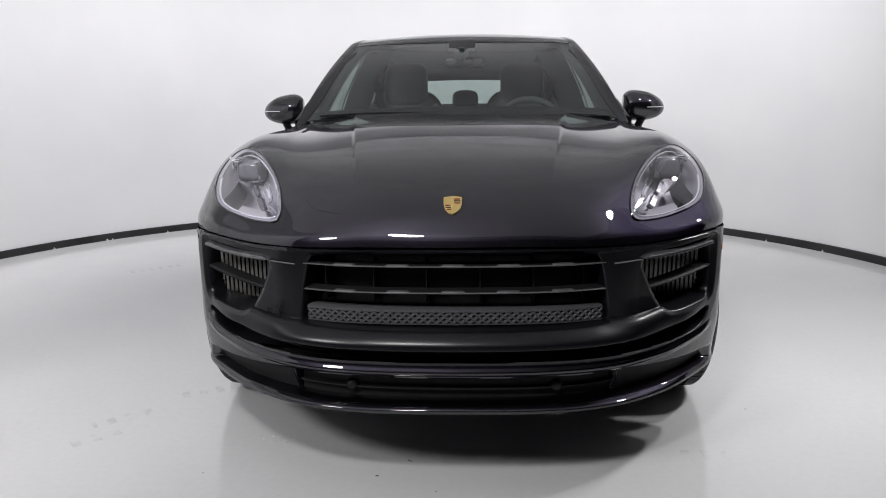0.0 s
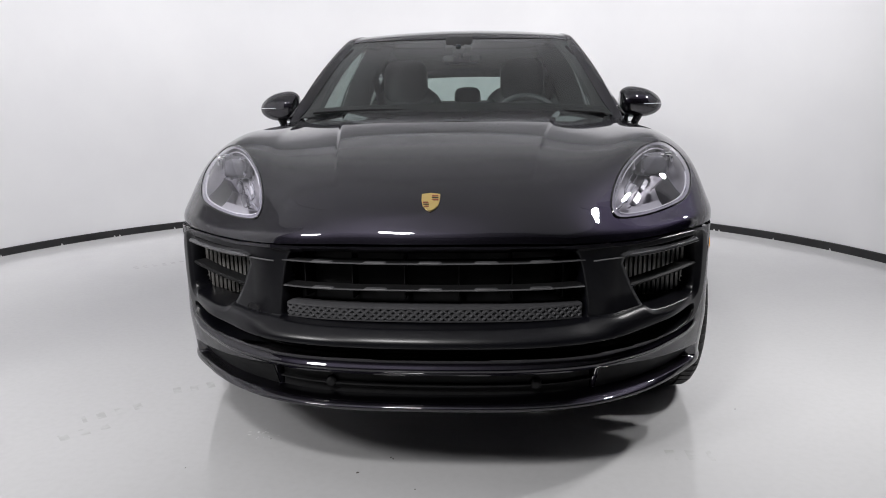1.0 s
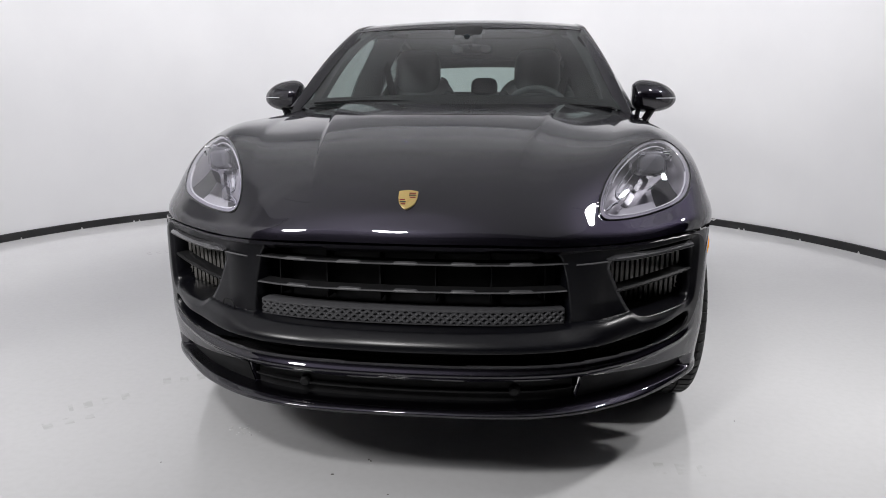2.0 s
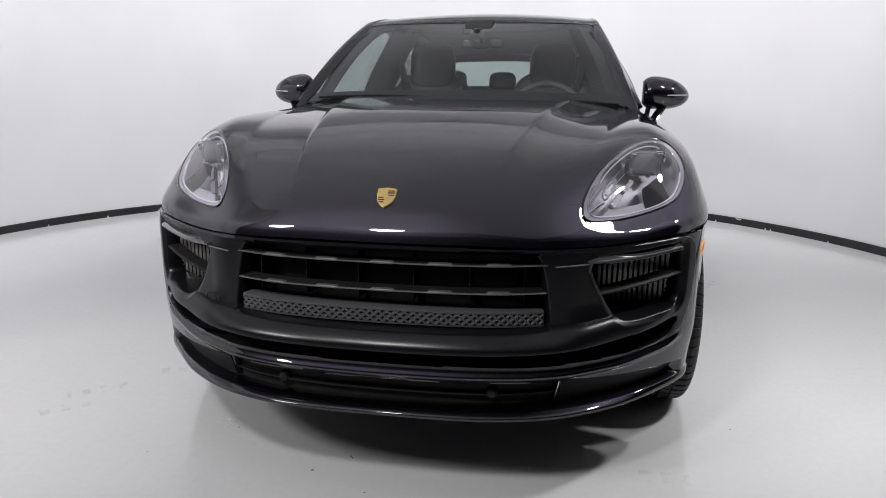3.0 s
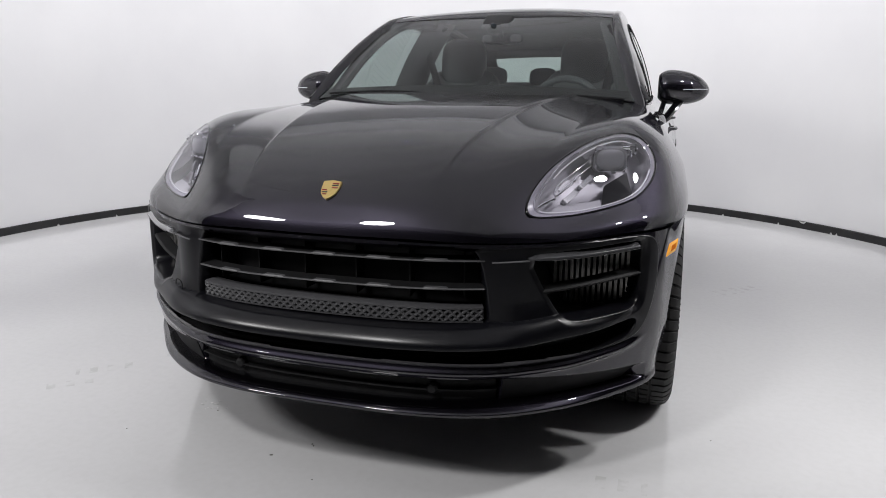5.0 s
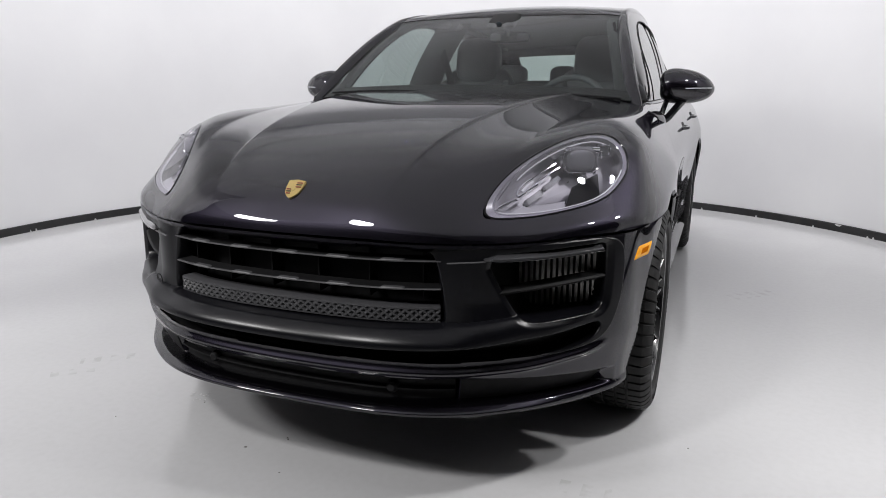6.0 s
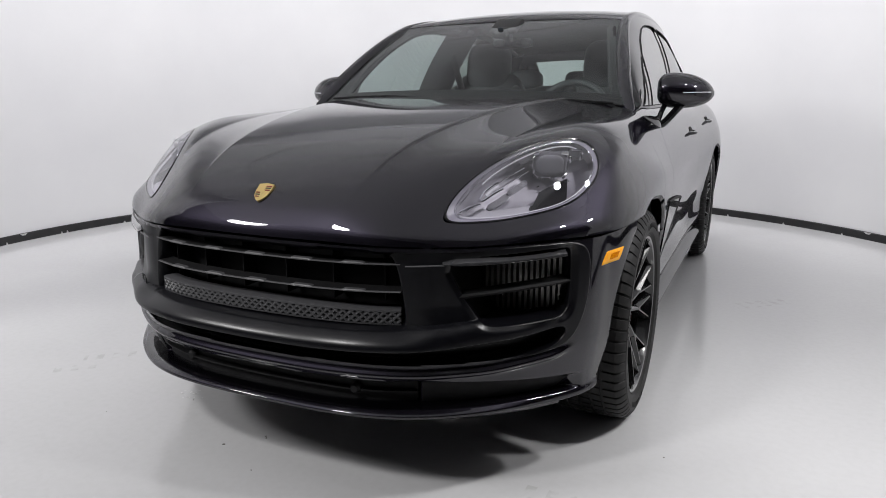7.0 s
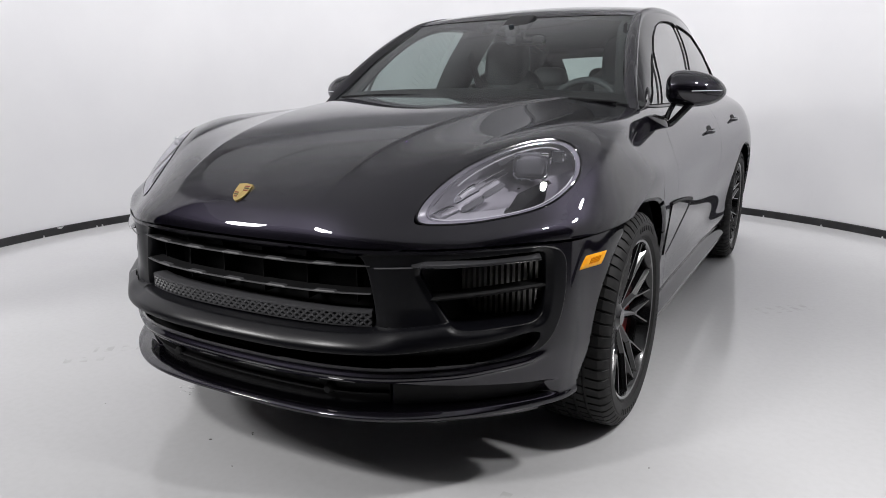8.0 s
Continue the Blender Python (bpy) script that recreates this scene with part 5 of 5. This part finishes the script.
for flip in (False, True):
    v, f = mirror_housing()
    mir = piece("door_mirror", v, f, PAINT, car, "glossy black door mirror on a forked stalk", flip, 60)
    pts = [(0.830 + 0.226 * t, 1.80 + 0.07 * t - 0.105 * mirror_round(t) * 0.99 + 0.0005, 1.134 + 0.004 * t) for t in np.linspace(0.48, 0.95, 22)]
    piece("repeater", *tube(pts, 0.0022, 6), GUIDE, mir, "thin clear indicator strip", flip)
    piece("stalk", *tube(spline([(0.80, 1.62, 0.985), (0.86, 1.70, 0.998), (0.90, 1.75, 1.045), (0.935, 1.80, 1.09)], 14), [0.030, 0.028, 0.027, 0.026, 0.025, 0.024, 0.023, 0.022, 0.022, 0.022, 0.022, 0.022, 0.022, 0.023], 10, False, 0.55), GLOSS, mir, "", flip)
    piece("stalk_brace", *tube(spline([(0.845, 1.69, 0.995), (0.85, 1.73, 1.04), (0.868, 1.79, 1.10)], 8), 0.012, 8), GLOSS, mir, "", flip)
    v, f = pillow((0.06, 0.30, 0.12), pose(0.825, 1.50, 0.985, 0, 8, -14), 2.3)
    piece("mirror_foot", v, f, GLOSS, mir, "", flip)
    # door handles
    for y, z in ((2.50, 0.925), (3.40, 0.952)):
        x = 0.905
        v, f = tube(spline([(x - 0.01, y - 0.085, z), (x + 0.022, y - 0.06, z + 0.002), (x + 0.026, y, z + 0.004), (x + 0.022, y + 0.07, z + 0.004), (x - 0.01, y + 0.095, z + 0.003)], 16), 0.012, 8, False, 0.75)
        piece("door_handle", v, f, PAINT, car, "", flip)
        piece("handle_recess", *pillow((0.008, 0.135, 0.046), pose(x - 0.0005, y + 0.005, z + 0.010, 0, -18), 2.4), MATTE, car, "", flip)
    # painted blade behind the front arch with dark edges, and side skirt
    bl = [(1.385, 0.708), (1.448, 0.707), (1.60, 0.694), (1.78, 0.675), (1.930, 0.655), (1.86, 0.630), (1.79, 0.606), (1.664, 0.570), (1.507, 0.523), (1.43, 0.500), (1.392, 0.500)]

    def on_door(y, z, out):
        return (float(np.interp(z, (0.42, 0.60, 0.73), (0.901, 0.925, 0.938))) + 0.017 * (1 - float(smooth(1.4, 2.0, y))) + out, y, z)

    k = len(bl)
    verts = [on_door(y, z, d) for d in (0.008, -0.012) for y, z in bl]
    faces = [tuple(range(k)), tuple(reversed(range(k, 2 * k)))] + [(i, k + i, k + (i + 1) % k, (i + 1) % k) for i in range(k)]
    blade = piece("side_blade", verts, faces, PAINT, car, "glossy black side blade with dark edges", flip, 30)
    for edge, r in ((bl[0:5], 0.008), (bl[4:10], 0.0065)):
        path = spline([on_door(y, z, 0.006) for y, z in edge], 24)
        piece("blade_edge", *tube(path, [r * (0.5 + 0.5 * i / 23) if edge[0] == bl[0] else r * (1 - 0.5 * i / 23) for i in range(24)], 8, False), MATTE, blade, "", flip)
    rows = []
    for y in np.linspace(1.37, 3.29, 40):
        rows.append([(x, y, z) for x, z in ((0.80, 0.20), (0.895, 0.205), (0.918, 0.222), (0.922, 0.245), (0.905, 0.272), (0.887, 0.29), (0.86, 0.30))])
    piece("side_skirt", *grid(np.array(rows)), GLOSS, car, "", flip)
    # dark arch liners
    for y0 in (ARCH_F, ARCH_R):
        rows = []
        for a in np.linspace(-0.05, math.pi + 0.02, 48):
            more = 0.050 * float(smooth(0.05, 0.34, 0.42 * math.cos(a))) if y0 == ARCH_F else 0.0
            rows.append([(x, y0 + (r + more) * math.cos(a), ARCH_Z + (r + more) * math.sin(a)) for x, r in ((0.905, 0.421), (0.89, 0.427), (0.60, 0.43), (0.58, 0.30), (0.575, 0.02))])
        piece("wheel_arch_liner", *grid(np.array(rows)), MATTE, car, "", flip)

    # splash panel that closes the arch in front of the wheel, down to the bumper's lower edge
    rows = [[(0.56 + (x1 - 0.56) * t, y, z) for t in (0, 0.4, 0.8, 1)] for y, z, x1 in ((0.512, 0.42, 0.868), (0.512, 0.36, 0.866), (0.511, 0.30, 0.858), (0.508, 0.262, 0.846), (0.500, 0.246, 0.838), (0.42, 0.246, 0.79), (0.30, 0.248, 0.70))]
    piece("splash_panel", *grid(np.array(rows)), MATTE, car, "", flip)

# floor pan closes the car from below
piece("underbody", *grid(np.array([[(x, y, 0.25) for x in (-0.58, -0.5, 0.5, 0.58)] for y in (0.16, 0.5, 1.35, 3.3, 4.5)])), MATTE, car)
piece("sill_pan", *grid(np.array([[(x, y, 0.22) for x in (-0.82, -0.5, 0.5, 0.82)] for y in (1.36, 2.3, 3.29)])), MATTE, car)
bm = block((1.0, 0.9, 0.35), pose(0, 0.95, 0.55), 0.05)
part("engine_block", bm, MATTE, car)


# ---- wheels ----
def tyre(x_out, width, pitches=62):
    """Tyre with grooved ribs and narrow cross cuts that run over the shoulders, outer wall at x_out."""
    half = width / 2
    prof = [(-half + 0.020, 0.270), (-half + 0.008, 0.280), (-half + 0.011, 0.284), (-half + 0.003, 0.292), (-half - 0.001, 0.306), (-half - 0.002, 0.328), (-half + 0.001, 0.333), (-half + 0.000, 0.336), (-half + 0.005, 0.348), (-half + 0.015, 0.361), (-half + 0.028, 0.3690)]
    mid = []
    for g in (-0.058, -0.018, 0.022, 0.060):
        mid += [(g - 0.0055, 0.372), (g - 0.004, 0.3655), (g + 0.004, 0.3655), (g + 0.0055, 0.372)]
    end = [(-s, r) for s, r in reversed(prof)]
    sec = prof + mid + end
    rows = []
    for i in range(pitches):
        for share, cut_ in ((0.0, 0), (0.04, 1), (0.22, 1), (0.26, 0), (0.62, 0)):
            a = 2 * math.pi * (i + share) / pitches
            row = []
            for j, (s, r) in enumerate(sec):
                twist = a + 0.06 * s / half
                edge = min(j, len(sec) - 1 - j)
                rr = r - cut_ * (0.0065 if 8 <= edge <= 10 else (0.004 if edge > 10 and r > 0.37 else 0))
                row.append((s, rr * math.cos(twist), rr * math.sin(twist)))
            rows.append(row)
    P = np.array(rows + rows[:1])
    v, f = grid(P)
    return v + (x_out - half, 0, 0), f


def spoke_box(r0, a0, r1, a1, w0, w1, x0, x1, deep):
    """One bar of the rim between two polar points, with a raised middle ridge."""
    p0 = np.array((0, r0 * math.cos(a0), r0 * math.sin(a0)))
    p1 = np.array((0, r1 * math.cos(a1), r1 * math.sin(a1)))
    d = (p1 - p0) / np.linalg.norm(p1 - p0)
    sd = np.array((0, -d[2], d[1]))
    v = []
    for p, w, x in ((p0, w0, x0), (p1, w1, x1)):
        for ds, dx in ((-0.5, -0.014), (-0.13, 0.0), (0.13, 0.0), (0.5, -0.014), (0.42, -deep), (-0.42, -deep)):
            v.append(p + sd * w * ds + np.array((x + dx, 0, 0)))
    f = [(j, (j + 1) % 6, 6 + (j + 1) % 6, 6 + j) for j in range(6)]
    f = [tuple(reversed(q)) for q in f] + [tuple(range(6)), tuple(reversed(range(6, 12)))]
    return v, f


def joined(pieces):
    verts, faces = [], []
    for v, f in pieces:
        b = len(verts)
        verts += [tuple(q) for q in v]
        faces += [tuple(b + i for i in q) for q in f]
    return verts, faces


def wheel(x_out, y, width, flip, turn):
    face = x_out - 0.012
    hub = new("wheel")
    hub.empty_display_size = 0.1
    hub.parent = car
    hub.matrix_parent_inverse = car.matrix_basis.inverted()
    at = (0, y, ARCH_Z)

    def put(name, v, f, mat, label="", sharp=35):
        q = np.array([tuple(p) for p in v]) + at
        return piece(name, q, f, mat, hub, label, flip, sharp)

    v, f = tyre(x_out, width)
    put("tyre", v, f, RUBBER, "black low-profile tyre", 25)
    v, f = lathe([(face - 0.004, 0.278), (face + 0.001, 0.276), (face - 0.001, 0.268), (face - 0.014, 0.262), (face - 0.05, 0.256), (face - 0.20, 0.245), (face - 0.20, 0.262), (face - 0.03, 0.27)], 96, (0, 0, 0))
    put("rim", v, f, RIM_BLACK, "gloss black alloy rim with forked spokes", 40)
    for k in range(10):
        a = turn + 2 * math.pi * k / 10 + (0.07 if k % 2 else -0.07)
        bars = [spoke_box(0.040, a, 0.152, a, 0.036, 0.027, face - 0.052, face - 0.026, 0.050)]
        for sgn in (-1, 1):
            bars.append(spoke_box(0.138, a + sgn * 0.02, 0.267, a + sgn * 0.165, 0.0225, 0.0190, face - 0.029, face - 0.006, 0.034))
        v, f = joined(bars)
        put("spoke", v, f, RIM_BLACK, "", 25)
    # raised bars of lettering on the side wall
    for start, count, step in ((radians(62), 8, 0.085), (radians(62) + math.pi, 8, 0.085), (radians(-20), 6, 0.06), (radians(160), 6, 0.06)):
        bars = []
        for k in range(count):
            a = start + k * step
            bars.append(spoke_box(0.309, a, 0.326, a + 0.012, 0.013, 0.013, x_out + 0.0035, x_out + 0.0035, 0.006))
        v, f = joined(bars)
        put("sidewall_bars", v, f, RUBBER)
    v, f = lathe([(face - 0.040, 0.0005), (face - 0.040, 0.028), (face - 0.046, 0.034), (face - 0.054, 0.056), (face - 0.10, 0.075)], 40, (0, 0, 0))
    put("hub_cap", v, f, RIM_BLACK)
    v, f = lathe([(face - 0.115, 0.08), (face - 0.115, 0.185), (face - 0.145, 0.185), (face - 0.145, 0.08)], 64, (0, 0, 0))
    put("brake_disc", v, f, STEEL)
    rows = []
    for a in np.linspace(radians(-38), radians(38), 16):
        rows.append([(x, -r * math.cos(a), r * math.sin(a)) for x, r in ((face - 0.16, 0.20), (face - 0.074, 0.200), (face - 0.066, 0.190), (face - 0.066, 0.130), (face - 0.074, 0.120), (face - 0.16, 0.115))])
    v, f = grid(np.array(rows))
    q = np.array([tuple(p) for p in v]) * ((1, 1, 1) if y > 2 else (1, -1, 1))
    put("brake_caliper", q, f if y > 2 else [tuple(reversed(k)) for k in f], RED, "red brake caliper")
    return hub


for flip in (False, True):
    wheel(0.955, ARCH_F, 0.265, flip, radians(22 if not flip else 70))
    wheel(0.940, ARCH_R, 0.285, flip, radians(40))

# ---- interior ----
def dash():
    rows = []
    for x in np.linspace(-0.72, 0.72, 41):
        bulge = 0.045 * math.exp(-((x - 0.37) / 0.19) ** 2)
        back = 0.16 * (x / 0.72) ** 2
        rows.append([(x, y + back, z) for y, z in ((1.40, 1.00), (1.46, 1.045), (1.62, 1.055 + bulge * 0.4), (1.78, 1.055 + bulge), (1.86, 1.035 + bulge), (1.885, 0.99), (1.87, 0.80), (1.84, 0.62))])
    return grid(np.array(rows))


piece("dashboard", *dash(), CABIN, car, "black dashboard", sharp=50)
ring = [(0.37 + 0.185 * math.cos(a), 2.02 + 0.185 * math.sin(a) * math.sin(radians(24)), 1.02 + 0.185 * math.sin(a) * math.cos(radians(24))) for a in np.linspace(0, 2 * math.pi, 49)[:-1]]
wheel_ring = piece("steering_wheel", *tube(ring, 0.0165, 10, True), LEATHER, car, "black leather steering wheel")
piece("steering_boss", *pillow((0.17, 0.06, 0.15), pose(0.37, 1.995, 1.0, -24), 2.6), LEATHER, wheel_ring)
for a in (radians(10), radians(170), radians(270)):
    e = (0.37 + 0.18 * math.cos(a), 2.02 + 0.18 * math.sin(a) * 0.41, 1.005 + 0.18 * math.sin(a) * 0.91)
    piece("steering_spoke", *tube([(0.37, 2.0, 1.0), e], 0.013, 8, False, 2.0), LEATHER, wheel_ring)


def seat(x):
    base_ = piece("front_seat", *pillow((0.54, 0.56, 0.22), pose(x, 2.42, 0.62, 8), 3.2), LEATHER, car, "dark leather front seat with tall headrest")
    piece("backrest", *pillow((0.52, 0.17, 0.70), pose(x, 2.74, 0.93, -17), 3.4), LEATHER, base_)
    for s in (-1, 1):
        piece("bolster", *pillow((0.11, 0.20, 0.58), pose(x + 0.215 * s, 2.685, 0.90, -17, 0, 12 * s), 2.6), LEATHER, base_)
    piece("headrest", *pillow((0.285, 0.14, 0.29), pose(x, 2.80, 1.295, -10), 3.6), LEATHER, base_)
    return base_


for x in (-0.38, 0.38):
    seat(x)
bench = piece("rear_bench", *pillow((1.36, 0.50, 0.22), pose(0, 3.22, 0.66, 6), 4), LEATHER, car, "dark leather rear bench with three headrests")
piece("bench_backrest", *pillow((1.36, 0.18, 0.62), pose(0, 3.52, 0.885, -20), 4), LEATHER, bench)
for x, w in ((-0.40, 0.26), (0.0, 0.20), (0.40, 0.26)):
    piece("rear_headrest", *pillow((w, 0.10, 0.15), pose(x, 3.60, 1.222 if x else 1.212, -14), 3.2), LEATHER, bench)
    for s in (-1, 1):
        piece("headrest_post", *tube([(x + 0.06 * s, 3.60, 1.07), (x + 0.06 * s, 3.60, 1.21)], 0.006, 8), CHROME, bench)
# headliner, door cards, load floor, pillars
liner = []
for i in range(24, 66):
    e = ri[i]
    liner.append([(e[0] * 0.97 * s, e[1] + 0.02, e[2] - 0.03 + 0.03 * (1 - s * s)) for s in np.linspace(-1, 1, 15)])
piece("headliner", *grid(np.array(liner)), HEADLINER, car)
part("cabin_floor", block((1.5, 3.0, 0.04), pose(0, 2.9, 0.40), 0), CABIN, car)
part("bulkhead", block((1.5, 0.04, 0.60), pose(0, 1.42, 0.70), 0), CABIN, car)
part("load_cover", block((1.3, 0.75, 0.02), pose(0, 3.98, 1.085), 0.005), CABIN, car)
part("tail_trim", block((1.2, 0.05, 0.6), pose(0, 4.32, 0.80), 0.01), CABIN, car)
for flip in (False, True):
    rows = []
    for y in np.linspace(1.70, 4.2, 30):
        wx, wz = waist(y)
        rows.append([(wx - 0.004, y, wz + 0.006), (wx - 0.03, y, wz + 0.012), (wx - 0.07, y, wz - 0.01), (wx - 0.085, y, wz - 0.15), (wx - 0.06, y, 0.45)])
    piece("door_card", *grid(np.array(rows)), CABIN, car, "", flip)
    # inner pillars
    for pts, w in (([(0.700, 1.55, 1.09), (0.655, 1.70, 1.23), (0.605, 1.88, 1.36), (0.560, 2.10, 1.458), (0.55, 2.4, 1.50), (0.545, 2.8, 1.515), (0.54, 3.25, 1.495), (0.53, 3.7, 1.41)], 0.036), ([(0.70, 3.75, 1.10), (0.62, 3.78, 1.28), (0.53, 3.70, 1.43)], 0.085)):
        piece("pillar_trim", *tube(spline(pts, 26), w, 8, False, 0.6), HEADLINER, car, "", flip)
    lean = 2.60 + 0.36 * (Zs - 1.08)
    v, f = packed(*grid(side + (-0.03, 0, 0), c(np.abs(Y - lean)) < 0.10))
    v, f = skirted(v, f, lambda q: np.array((-0.13, 0, 0)))
    piece("pillar_trim", v, f, HEADLINER, car, "", flip)
    piece("seat_belt", *tube(spline([(0.575, 2.62, 1.40), (0.54, 2.68, 1.22), (0.50, 2.72, 1.05)], 10), 0.022, 6, False, 0.15), CABIN, car, "black seat belt", flip)
# camera pod and inside mirror behind the glass
pod = part("camera_pod", block((0.15, 0.15, 0.030), pose(0.0, 2.075, 1.472, 27), 0.012, 3), CABIN, car, "black camera pod behind the windscreen")
part("pod_lens_cover", block((0.07, 0.07, 0.036), pose(0.0, 2.005, 1.437, 27), 0.012, 3), CABIN, pod)
piece("pod_window", *pillow((0.03, 0.012, 0.02), pose(0.0, 1.985, 1.4535, 27), 2.4), PROJECTOR, pod)
im = piece("inside_mirror", *pillow((0.225, 0.032, 0.06), pose(0.015, 2.14, 1.395, 8, 0, 0), 3.2), GLOSS, car, "frameless rear-view mirror")
for x in (-0.062, 0.086):
    piece("mirror_cap", *pillow((0.062, 0.012, 0.040), pose(x, 2.127, 1.397, 8), 3.0), LAMP_MID_GREY, im)
bm = block((0.205, 0.003, 0.048), pose(0.015, 2.157, 1.395, 8), 0.001)
part("mirror_glass", bm, CHROME, im)
piece("mirror_stem", *tube([(0.0, 2.12, 1.45), (0.012, 2.13, 1.40)], 0.012, 8), CABIN, im)
# wipers at the foot of the windscreen
for pts in ([(-0.10, 1.385, 1.114), (-0.36, 1.402, 1.121), (-0.67, 1.452, 1.110)], [(0.70, 1.455, 1.094), (0.35, 1.402, 1.114), (0.02, 1.385, 1.115)]):
    arm = piece("wiper", *tube(spline(pts, 20), 0.0055, 6), MATTE, car, "black wiper arm at rest")
